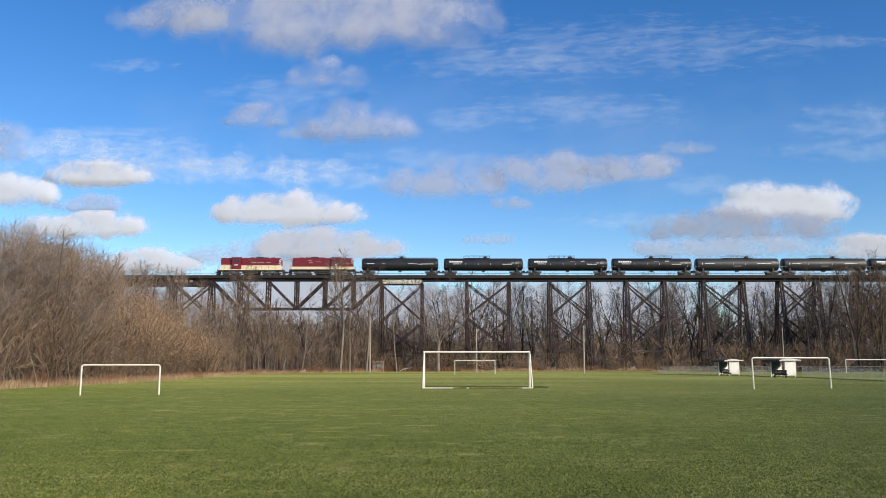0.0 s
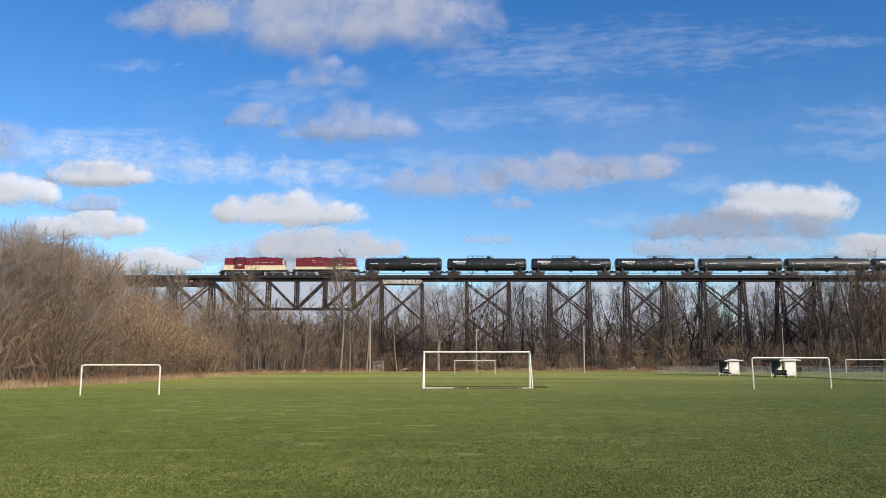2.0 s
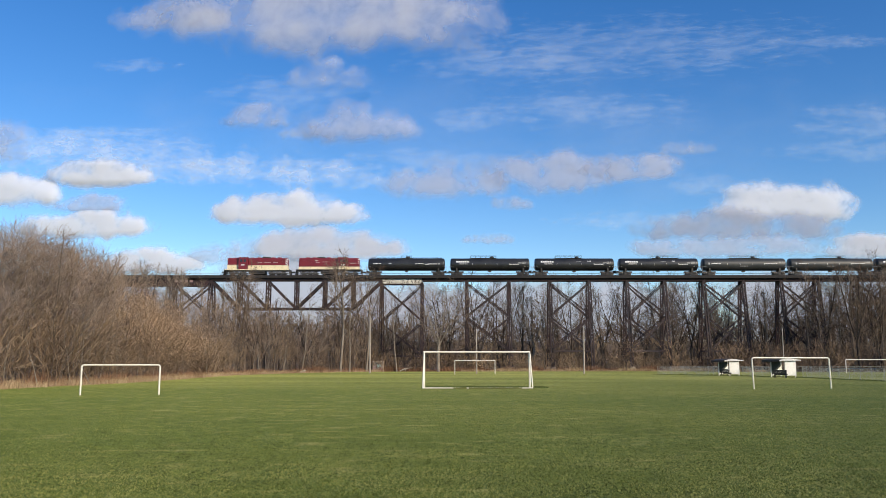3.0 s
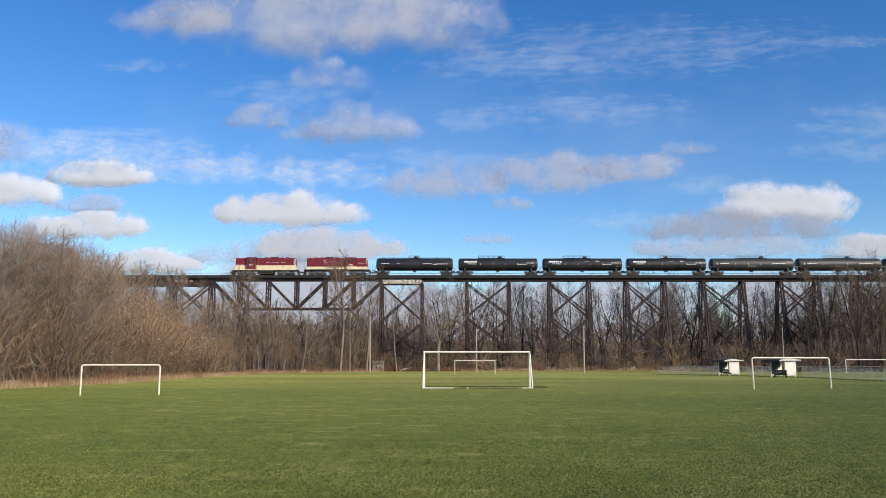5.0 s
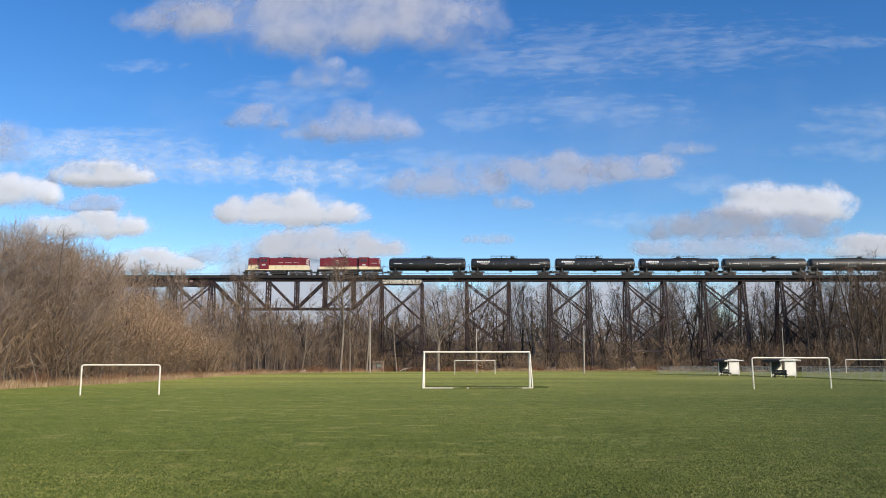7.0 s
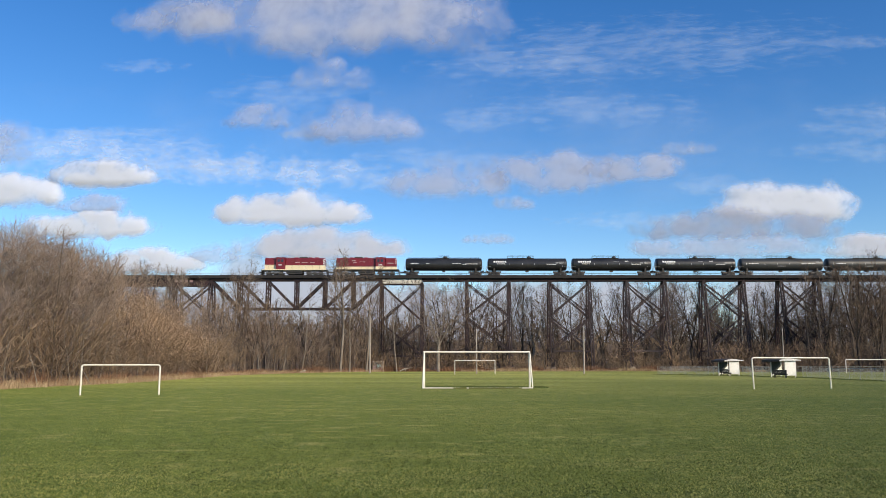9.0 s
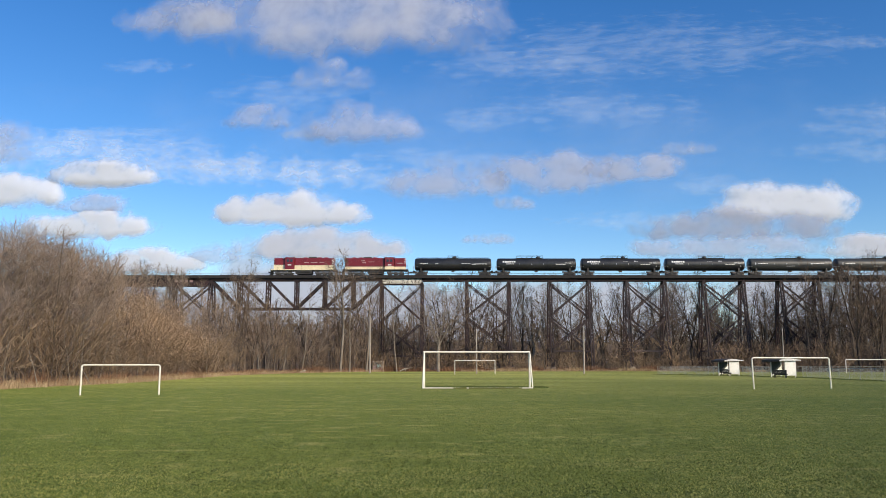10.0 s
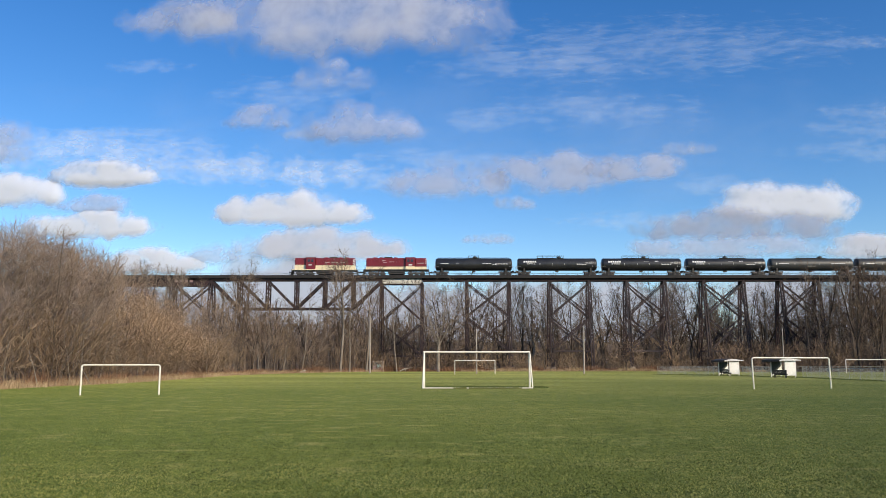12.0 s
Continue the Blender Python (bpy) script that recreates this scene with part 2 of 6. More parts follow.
# ---- shape building ----
class Shape:
    """Gathers boxes, beams, tubes and lathed forms into one mesh."""

    def __init__(self):
        self.v, self.f = [], []

    def add(self, verts, faces, m=None):
        k = len(self.v)
        self.v += [tuple(m @ Vector(p)) for p in verts] if m else [tuple(p) for p in verts]
        self.f += [tuple(i + k for i in f) for f in faces]
        return self

    def box(self, x0, y0, z0, x1, y1, z1, m=None, cut=0.0):
        if cut:
            c = cut
            ring = [(x0 + c, y0), (x1 - c, y0), (x1, y0 + c), (x1, y1 - c), (x1 - c, y1), (x0 + c, y1), (x0, y1 - c), (x0, y0 + c)]
            inner = [(min(max(x, x0 + c), x1 - c), min(max(y, y0 + c), y1 - c)) for x, y in ring]
            v = [(*p, z0) for p in ring] + [(*p, z1 - c) for p in ring] + [(*p, z1) for p in inner]
            f = [tuple(range(7, -1, -1))] + [(i, (i + 1) % 8, 8 + (i + 1) % 8, 8 + i) for i in range(8)]
            f += [(8 + i, 8 + (i + 1) % 8, 16 + (i + 1) % 8, 16 + i) for i in range(8)] + [tuple(range(16, 24))]
            return self.add(v, f, m)
        v = [(x, y, z) for z in (z0, z1) for y in (y0, y1) for x in (x0, x1)]
        return self.add(v, [(0, 2, 3, 1), (4, 5, 7, 6), (0, 1, 5, 4), (2, 6, 7, 3), (0, 4, 6, 2), (1, 3, 7, 5)], m)

    def beam(self, a, b, wide, deep, m=None, up=(0, 0, 1)):
        a, b = Vector(a), Vector(b)
        d = (b - a).normalized()
        s = d.cross(Vector(up))
        s = s.normalized() if s.length > 1e-4 else Vector((1, 0, 0))
        u = s.cross(d)
        s, u = s * wide / 2, u * deep / 2
        v = [a - s - u, a + s - u, a + s + u, a - s + u, b - s - u, b + s - u, b + s + u, b - s + u]
        return self.add(v, [(0, 3, 2, 1), (4, 5, 6, 7), (0, 1, 5, 4), (1, 2, 6, 5), (2, 3, 7, 6), (3, 0, 4, 7)], m)

    def tube(self, a, b, r0, r1=None, n=8, m=None, caps=True):
        a, b, r1 = Vector(a), Vector(b), r0 if r1 is None else r1
        d = (b - a).normalized()
        s = d.orthogonal().normalized()
        u = d.cross(s)
        ring = [(math.cos(2 * math.pi * i / n), math.sin(2 * math.pi * i / n)) for i in range(n)]
        v = [a + (s * c + u * q) * r0 for c, q in ring] + [b + (s * c + u * q) * r1 for c, q in ring]
        f = [(i, (i + 1) % n, n + (i + 1) % n, n + i) for i in range(n)]
        if caps:
            f += [tuple(range(n - 1, -1, -1)), tuple(range(n, 2 * n))]
        return self.add(v, f, m)

    def pipe(self, pts, r, n=8, m=None):
        """A bent tube through points, with joined rings."""
        pts = [Vector(p) for p in pts]
        v, f = [], []
        side = (pts[1] - pts[0]).orthogonal().normalized()
        for i, p in enumerate(pts):
            d = (pts[min(i + 1, len(pts) - 1)] - pts[max(i - 1, 0)]).normalized()
            side = (side - d * side.dot(d)).normalized()
            u = d.cross(side)
            v += [p + (side * math.cos(2 * math.pi * k / n) + u * math.sin(2 * math.pi * k / n)) * r for k in range(n)]
        for i in range(len(pts) - 1):
            f += [(i * n + k, i * n + (k + 1) % n, (i + 1) * n + (k + 1) % n, (i + 1) * n + k) for k in range(n)]
        f += [tuple(range(n - 1, -1, -1)), tuple(range(len(v) - n, len(v)))]
        return self.add(v, f, m)

    def lathe(self, profile, n=24, m=None):
        """profile: (distance along x, radius), turned round the x axis."""
        v = [(x, r * math.cos(2 * math.pi * k / n), r * math.sin(2 * math.pi * k / n)) for x, r in profile for k in range(n)]
        f = [(i * n + k, i * n + (k + 1) % n, (i + 1) * n + (k + 1) % n, (i + 1) * n + k) for i in range(len(profile) - 1) for k in range(n)]
        f += [tuple(range(n - 1, -1, -1)), tuple(range(len(v) - n, len(v)))]
        return self.add(v, f, m)

    def sides(self, outline, y0, y1, m=None):
        """An outline in x, z, drawn out from y0 to y1."""
        n = len(outline)
        v = [(x, y0, z) for x, z in outline] + [(x, y1, z) for x, z in outline]
        f = [tuple(range(n)), tuple(range(2 * n - 1, n - 1, -1))] + [(i, n + i, n + (i + 1) % n, (i + 1) % n) for i in range(n)]
        return self.add(v, f, m)


def mesh_from(name, shape, mat, smooth=False):
    me = bpy.data.meshes.new(name)
    me.from_pydata(shape.v, [], shape.f)
    me.update()
    b = bmesh.new()
    b.from_mesh(me)
    bmesh.ops.recalc_face_normals(b, faces=b.faces[:])
    b.to_mesh(me)
    b.free()
    me.materials.append(mat)
    if smooth:
        me.shade_smooth()
        me.set_sharp_from_angle(angle=radians(40))
    return me


def part(name, shape, mat, parent, label="", smooth=False, at=None):
    ob = new(name, mesh_from(name, shape, mat, smooth))
    ob.parent = parent
    if at is not None:
        ob.matrix_basis = at
    if label:
        tagged(ob, label)
    return ob


def thing(name, label, category, m, group="", kind=""):
    ob = new(name)
    ob.matrix_basis = m
    return tagged(ob, label, category, group, kind)


def solid(name, shape, mat, label, category, kind="", group="", m=None, smooth=False):
    ob = new(name, mesh_from(name, shape, mat, smooth))
    if m is not None:
        ob.matrix_basis = m
    return tagged(ob, label, category, group, kind)


def raw_mesh(name, v, f, mat):
    """A mesh from large arrays of corners and of triangles or quads."""
    v, f = np.asarray(v, np.float32), np.asarray(f, np.int32)
    me = bpy.data.meshes.new(name)
    me.vertices.add(len(v))
    me.vertices.foreach_set("co", v.ravel())
    me.loops.add(f.size)
    me.loops.foreach_set("vertex_index", f.ravel())
    me.polygons.add(len(f))
    me.polygons.foreach_set("loop_start", np.arange(len(f), dtype=np.int32) * f.shape[1])
    me.update(calc_edges=True)
    me.materials.append(mat)
    return me


# ---- ground ----
def ground_sheet():
    """One sheet to the horizon: a fine net round the field, coarse rings beyond."""
    xs = np.unique(np.concatenate([np.linspace(-4500, -150, 12), np.linspace(-150, 150, 61), np.linspace(150, 4500, 12)]))
    ys = np.unique(np.concatenate([np.linspace(-4500, -40, 10), np.linspace(-40, 260, 61), np.linspace(260, 4500, 14)]))
    X, Y = np.meshgrid(xs, ys)
    v = np.stack([X.ravel(), Y.ravel(), np.zeros(X.size)], 1)
    n, rows = len(xs), len(ys)
    i = (np.arange(rows - 1)[:, None] * n + np.arange(n - 1)[None]).ravel()
    f = np.stack([i, i + 1, i + n + 1, i + n], 1)
    ob = new("ground", raw_mesh("ground", v, f, GRASS))
    return tagged(ob, "mown green grass playing field with dry yellowish patches", "lawn", kind="structure")


ground_sheet()


def wood_floor():
    """Leaf litter under the trees, a thin uneven layer over the soil."""
    rng = np.random.default_rng(5)
    s = Shape()
    edge = [(-420, 40), (-34, 40), (-30.5, 54), (-28.6, 72), (-31.5, 94), (-33, 116), (-30, 136), (-25, 153), (-11, 174), (28, 181), (55, 181), (62, 168), (80, 160), (420, 150)]
    pts = []
    for (xa, ya), (xb, yb) in zip(edge, edge[1:]):
        k = max(2, int(math.hypot(xb - xa, yb - ya) / 4))
        pts += [(xa + (xb - xa) * i / k + rng.normal(0, 0.4), ya + (yb - ya) * i / k + rng.normal(0, 0.4)) for i in range(k)]
    n = len(pts)
    pts = [(x - 2.0, y + 2.5) for x, y in pts]
    s.v = [(x, y, 0.012) for x, y in pts] + [(x - 1.0, y + 2.5, 0.05) for x, y in pts]
    # the far side of the valley rises behind the viaduct
    for yy, wide, z in ((290, 1.1, 0.1), (312, 1.2, 4.0), (345, 1.4, 8.5), (400, 1.7, 12.6), (4400, 6.0, 13.6)):
        s.v += [(x * wide - 2, yy, z + (rng.normal(0, 0.5) if z > 1 else 0)) for x, y in pts]
    s.f = [(r * n + i, r * n + i + 1, (r + 1) * n + i + 1, (r + 1) * n + i) for r in range(6) for i in range(n - 1)]
    solid("woodland_floor", s, LEAF_LITTER, "brown leaf litter and bare soil under the trees", "forest floor", "structure")


wood_floor()

# ---- the bridge ----
TRACK_Y, RAIL_Z = 188.0, 22.2
DECK_Z = 21.75
GIRDER_Y = (186.9, 189.1)


def lattice_leg(s, a, b, wide=0.54, deep=0.5, thick=0.24):
    """A riveted column: two channels, batten plates and zigzag lacing on both faces."""
    a, b = Vector(a), Vector(b)
    d = b - a
    for k in (-1, 1):
        o = Vector((k * wide / 2, 0, 0))
        s.beam(a + o, b + o, deep, thick, up=(1, 0, 0))
    n = max(4, int(d.length / 0.75))
    for face in (-1, 1):
        off = Vector((0, face * deep * 0.46, 0))
        for i in range(n):
            p, q = a + d * (i / n) + off, a + d * ((i + 1) / n) + off
            k = 1 if (i % 2) else -1
            s.beam(p + Vector((k * wide / 2, 0, 0)), q - Vector((k * wide / 2, 0, 0)), 0.04, 0.13, up=(0, 1, 0))
    for fr in (0.0, 0.365, 0.72, 1.0):
        c = a + d * fr
        s.box(c.x - wide / 2, c.y - deep / 2 - 0.03, c.z - 0.25, c.x + wide / 2, c.y + deep / 2 + 0.03, c.z + 0.25)


def girder(name, bridge, x0, x1, z0, z1, y, mat):
    s = Shape()
    s.box(x0, y - 0.02, z0, x1, y + 0.02, z1)
    s.box(x0, y - 0.2, z1 - 0.07, x1, y + 0.2, z1)
    s.box(x0, y - 0.2, z0, x1, y + 0.2, z0 + 0.07)
    n = max(2, int((x1 - x0) / 1.3))
    for i in range(n + 1):
        x = x0 + (x1 - x0) * i / n
        x = min(max(x, x0 + 0.05), x1 - 0.05)
        s.box(x - 0.04, y - 0.17, z0 + 0.07, x + 0.04, y + 0.17, z1 - 0.07)
    return part(name, s, mat, bridge)


def tower(xa, xb, tiers=(20.75, 12.6, 4.6), base=1.05, spread=3.9, mat=STEEL):
    """A braced steel tower of four battered legs on concrete footings."""
    t = thing("bridge_tower", "dark rusty riveted steel bridge tower with crossed bracing", "bridge tower", pose((xa + xb) / 2, TRACK_Y, 0), "towers of the viaduct")
    w = (xb - xa) / 2
    top, low = tiers[0], base

    def half(z):
        return 1.15 + (spread - 1.15) * (top - z) / (top - low)

    for sx in (-1, 1):
        for sy in (-1, 1):
            s = Shape()
            lattice_leg(s, (sx * w, sy * half(low), low), (sx * w, sy * half(top), top))
            part("leg", s, mat, t)
            s = Shape()
            s.box(sx * w - 0.55, sy * half(low) - 0.55, -0.2, sx * w + 0.55, sy * half(low) + 0.55, base - 0.02, cut=0.12)
            part("footing", s, CONCRETE, t, "weathered concrete footing")
    levels = list(tiers) + [base + 0.35]
    for sy in (-1, 1):
        for za, zb in zip(levels, levels[1:]):
            if za - zb < 5:
                continue
            for k in (-1, 1):
                s = Shape()
                a, b = Vector((-k * w, sy * half(za), za - 0.35)), Vector((k * w, sy * half(zb), zb + 0.15))
                for o in (-0.15, 0.15):
                    s.beam(a + Vector((0, 0, o)), b + Vector((0, 0, o)), 0.24, 0.15)
                n = 7
                for i in range(n):
                    p, q = a + (b - a) * (i / n), a + (b - a) * ((i + 1) / n)
                    z = 0.2 if i % 2 else -0.2
                    s.beam(p + Vector((0, 0, z)), q - Vector((0, 0, z)), 0.04, 0.08)
                part("diagonal_brace", s, mat, t)
        for z in levels[2:3]:
            s = Shape()
            s.beam((-w, sy * half(z), z), (w, sy * half(z), z), 0.25, 0.3)
            part("strut", s, mat, t)
    for sx in (-1, 1):
        for z in levels[:3]:
            s = Shape()
            s.beam((sx * w, -half(z), z), (sx * w, half(z), z), 0.18, 0.22)
            part("cross_strut", s, mat, t)
        for za, zb in zip(levels, levels[1:]):
            for k in (-1, 1):
                s = Shape()
                s.beam((sx * w, -k * half(za), za - 0.2), (sx * w, k * half(zb), zb + 0.2), 0.12, 0.12)
                part("cross_brace", s, mat, t)
    return t


TOWERS = ((-63.6, -54.5), (-14.4, -4.9), (5.6, 15.5), (25.1, 34.3), (43.2, 52.0), (61.2, 70.5), (79.4, 88.1), (97.1, 105.8), (115.0, 124.0), (133.0, 142.0))
for ta, tb in TOWERS:
    if ta == -14.4:
        tower(ta, tb, (20.4, 11.4, 3.4))
    else:
        tower(ta, tb)

bridge = thing("railway_viaduct", "long dark steel girder railway viaduct deck with timber ties", "bridge", pose(0, 0, 0))
# plate girders between and over the towers, deep ones towards the far bank
tops = [x for pair in TOWERS[1:] for x in pair] + [160.0]
for y in GIRDER_Y:
    for x0, x1 in zip(tops, tops[1:]):
        z0 = 20.1 if x0 == tops[0] else 20.95
        girder("plate_girder", bridge, x0 + 0.03, x1 - 0.03, z0, DECK_Z - 0.28, y, RUST)
    for x0, x1 in ((-130, -112), (-112, -93), (-93, -79), (-79, -63.6), (-63.6, -54.5)):
        girder("plate_girder", bridge, x0 + 0.03, x1 - 0.03, 19.75, DECK_Z - 0.28, y, RUST)
# the deck truss over the creek
PANEL = [-54.5 + 6.68 * i for i in range(7)]
TOP_Z, BOT_Z = 20.95, 14.4
for y in GIRDER_Y:
    s = Shape()
    s.box(PANEL[0], y - 0.3, TOP_Z + 0.06, PANEL[6], y + 0.3, DECK_Z - 0.28)
    part("top_chord", s, STEEL, bridge)
    s = Shape()
    for o in (-0.22, 0.22):
        s.box(PANEL[1] - 0.5, y + o - 0.05, BOT_Z - 0.25, PANEL[5] + 0.5, y + o + 0.05, BOT_Z + 0.25)
    for i in range(30):
        x = PANEL[1] + (PANEL[5] - PANEL[1]) * i / 29
        s.box(x - 0.15, y - 0.22, BOT_Z + 0.2, x + 0.15, y + 0.22, BOT_Z + 0.24)
    part("bottom_chord", s, STEEL, bridge)
    for i in range(1, 6):
        s = Shape()
        lattice_leg(s, (PANEL[i], y, BOT_Z), (PANEL[i], y, TOP_Z), 0.56, 0.4, 0.26)
        part("truss_post", s, STEEL, bridge)
    for i, j in ((0, 1), (1, 2), (2, 3), (4, 3), (5, 4), (6, 5)):
        s = Shape()
        a, b = Vector((PANEL[i], y, TOP_Z)), Vector((PANEL[j], y, BOT_Z))
        big = 0.38 if i in (0, 6) else 0.27
        for o in (-0.2, 0.2):
            s.beam(a + Vector((0, o, 0)), b + Vector((0, o, 0)), 0.1, big * 1.5)
        part("truss_diagonal", s, STEEL, bridge)
for i in range(1, 6):
    s = Shape()
    s.beam((PANEL[i], GIRDER_Y[0], BOT_Z), (PANEL[i], GIRDER_Y[1], BOT_Z), 0.25, 0.3)
    s.beam((PANEL[i], GIRDER_Y[0], BOT_Z), (PANEL[i], GIRDER_Y[1], TOP_Z), 0.12, 0.12)
    part("sway_brace", s, STEEL, bridge)
# left bank pier under the deep girders
for x in (-79.0, -93.0):
    s = Shape()
    for k in (-1, 1):
        lattice_leg(s, (x, TRACK_Y + k * 3.6, 1.0), (x, TRACK_Y + k * 1.15, 19.75))
    s.beam((x, TRACK_Y - 2.3, 10), (x, TRACK_Y + 2.3, 10), 0.3, 0.4)
    part("bent", s, STEEL, bridge)
# walkway, rails, handrail
s = Shape()
for y in (TRACK_Y - 0.72, TRACK_Y + 0.72):
    s.box(-130, y - 0.035, RAIL_Z - 0.18, 160, y + 0.035, RAIL_Z)
    s.box(-130, y - 0.07, RAIL_Z - 0.18, 160, y + 0.07, RAIL_Z - 0.15)
part("rails", s, RAIL_STEEL, bridge, "worn steel running rails")
s = Shape()
for i in range(690):
    x = -130 + i * 0.42
    s.box(x, TRACK_Y - 1.85 - 0.05 * (i % 3 == 0), DECK_Z - 0.27, x + 0.24, TRACK_Y + 2.75, RAIL_Z - 0.19)
tagged(part("bridge_ties", s, TIE, bridge, "dark creosoted timber ties"), kind="stuff")
for y in (TRACK_Y - 1.75, TRACK_Y + 2.6):
    s = Shape()
    # added dark board in place of the shadowed tie ends
    s.box(-130, y - 0.24, DECK_Z - 0.2, 160, y - 0.19, RAIL_Z + 0.02)
    s.box(-130, y - 0.12, RAIL_Z - 0.18, 160, y + 0.12, RAIL_Z + 0.04)
    part("guard_timber", s, TIE, bridge)
s = Shape()
for z in (0.55, 1.05):
    s.tube((-130, TRACK_Y + 2.75, RAIL_Z - 0.15 + z), (160, TRACK_Y + 2.75, RAIL_Z - 0.15 + z), 0.045, n=6)
for i in range(110):
    x = -130 + i * 290 / 109
    s.box(x - 0.05, TRACK_Y + 2.7, DECK_Z - 0.2, x + 0.05, TRACK_Y + 2.8, RAIL_Z + 0.92)
part("handrail", s, GALVANISED, bridge, "thin steel handrail along the walkway")
# painted letters sprayed over one girder, past reading: plain strokes
s = Shape()
rng = random.Random(3)
s.box(-14.2, GIRDER_Y[0] - 0.216, 20.3, -5.05, GIRDER_Y[0] - 0.202, 21.46)
part("painted_panel", s, GRAFFITI_WHITE, bridge, "flaking white paint sprayed over the girder")
s = Shape()
front = GIRDER_Y[0] - 0.222
for i in range(10):
    x = -14.0 + i * 0.9
    for p, q in rng.sample([((0, 0), (0, 1)), ((0.6, 0), (0.6, 1)), ((0, 1), (0.6, 0)), ((0, 0), (0.6, 1)), ((0, 0.5), (0.6, 0.5)), ((0, 1), (0.6, 1)), ((0, 0), (0.6, 0))], 3):
        s.beam((x + p[0], front, 20.45 + p[1] * 0.85), (x + q[0], front, 20.45 + q[1] * 0.85), 0.008, rng.uniform(0.09, 0.15), up=(0, 1, 0) if p[0] == q[0] else (0, 0, 1))
part("painted_strokes", s, GRAFFITI_DARK, bridge, "dark sprayed strokes past reading")
s = Shape()
for x in (-63.0, -61.6, -60.6, -59.4):
    s.box(x, GIRDER_Y[0] - 0.212, 20.6, x + 0.7, GIRDER_Y[0] - 0.202, 21.2)
part("painted_strokes", s, GRAFFITI_PINK, bridge, "faded pink sprayed strokes")


# ---- the train ----
def truck(car, x, wheel_r, base, loco=False):
    """A bogie with side frames, springs and two wheelsets."""
    h = part("truck", bogie_shape(base, wheel_r, loco), LOCO_TRUCK if loco else TRUCK_PAINT, car, "grimy cast steel truck")
    h.matrix_basis = pose(x, 0, 0)
    for k in (-1, 1):
        s = Shape()
        for y in (-0.72, 0.72):
            e = 0.07 if y > 0 else -0.07
            s.tube((0, y - 0.06, 0), (0, y + 0.06, 0), wheel_r, n=20)
            s.tube((0, y - e, 0), (0, y - e * 1.3, 0), wheel_r + 0.03, n=20)
            s.tube((0, y + e * 0.9, 0), (0, y + e * 2.2, 0), 0.13, n=8)
            for q in range(5):
                c, d = math.cos(q * 1.2566) * wheel_r * 0.55, math.sin(q * 1.2566) * wheel_r * 0.55
                s.tube((c, y + e * 0.85, d), (c, y + e * 1.0, d), 0.07, n=6)
        s.tube((0, -0.9, 0), (0, 0.9, 0), 0.08, n=8)
        part("wheelset", s, WHEEL_STEEL, h, at=pose(k * base / 2, 0, wheel_r))
    return h


def bogie_shape(base, r, loco):
    s = Shape()
    for y in (-0.98, 0.98):
        b = base / 2
        if loco:
            s.sides([(-b - 0.65, r + 0.02), (-b - 0.65, r + 0.3), (b + 0.65, r + 0.3), (b + 0.65, r + 0.02), (b + 0.25, r - 0.2), (b - 0.25, r - 0.2), (b - 0.35, r), (0.5, r), (0.4, r - 0.22), (-0.4, r - 0.22), (-0.5, r), (-b + 0.35, r), (-b + 0.25, r - 0.2), (-b - 0.25, r - 0.2)], y - 0.09, y + 0.09)
            for x in (-b - 0.1, b + 0.1):
                s.tube((x, y - 0.02, r + 0.3), (x, y - 0.02, r + 0.62), 0.11, n=8)
        else:
            for k in (-1, 1):
                s.beam((k * (b + 0.22), y, r + 0.1), (k * 0.35, y, r + 0.32), 0.1, 0.08)
                s.beam((k * (b + 0.16), y, r + 0.02), (k * 0.35, y, r - 0.22), 0.1, 0.07)
                s.box(k * b - 0.12, y - 0.1, r - 0.08, k * b + 0.12, y + 0.1, r + 0.13)
                s.tube((k * b, y - 0.13, r), (k * b, y + 0.13, r), 0.1, n=8)
                s.box(k * 0.4 - 0.06, y - 0.08, r - 0.26, k * 0.4 + 0.06, y + 0.08, r + 0.38)
            s.box(-0.4, y - 0.08, r + 0.28, 0.4, y + 0.08, r + 0.4)
            s.box(-0.4, y - 0.08, r - 0.3, 0.4, y + 0.08, r - 0.2)
        for x in (-0.22, 0.0, 0.22):
            s.tube((x, y - 0.12 * (1 if y > 0 else -1), r - 0.24), (x, y - 0.12 * (1 if y > 0 else -1), r + 0.2), 0.09, n=8)
    s.box(-0.25, -0.95, r - 0.05, 0.25, 0.95, r + 0.36)
    return s


def coupler(car, x, side):
    s = Shape()
    s.box(min(x, x + side * 0.62), -0.1, 0.78, max(x, x + side * 0.62), 0.1, 1.0)
    s.box(min(x + side * 0.5, x + side * 0.8), -0.2, 0.72, max(x + side * 0.5, x + side * 0.8), 0.16, 1.06, cut=0.04)
    part("coupler", s, BLACK_PAINT, car)


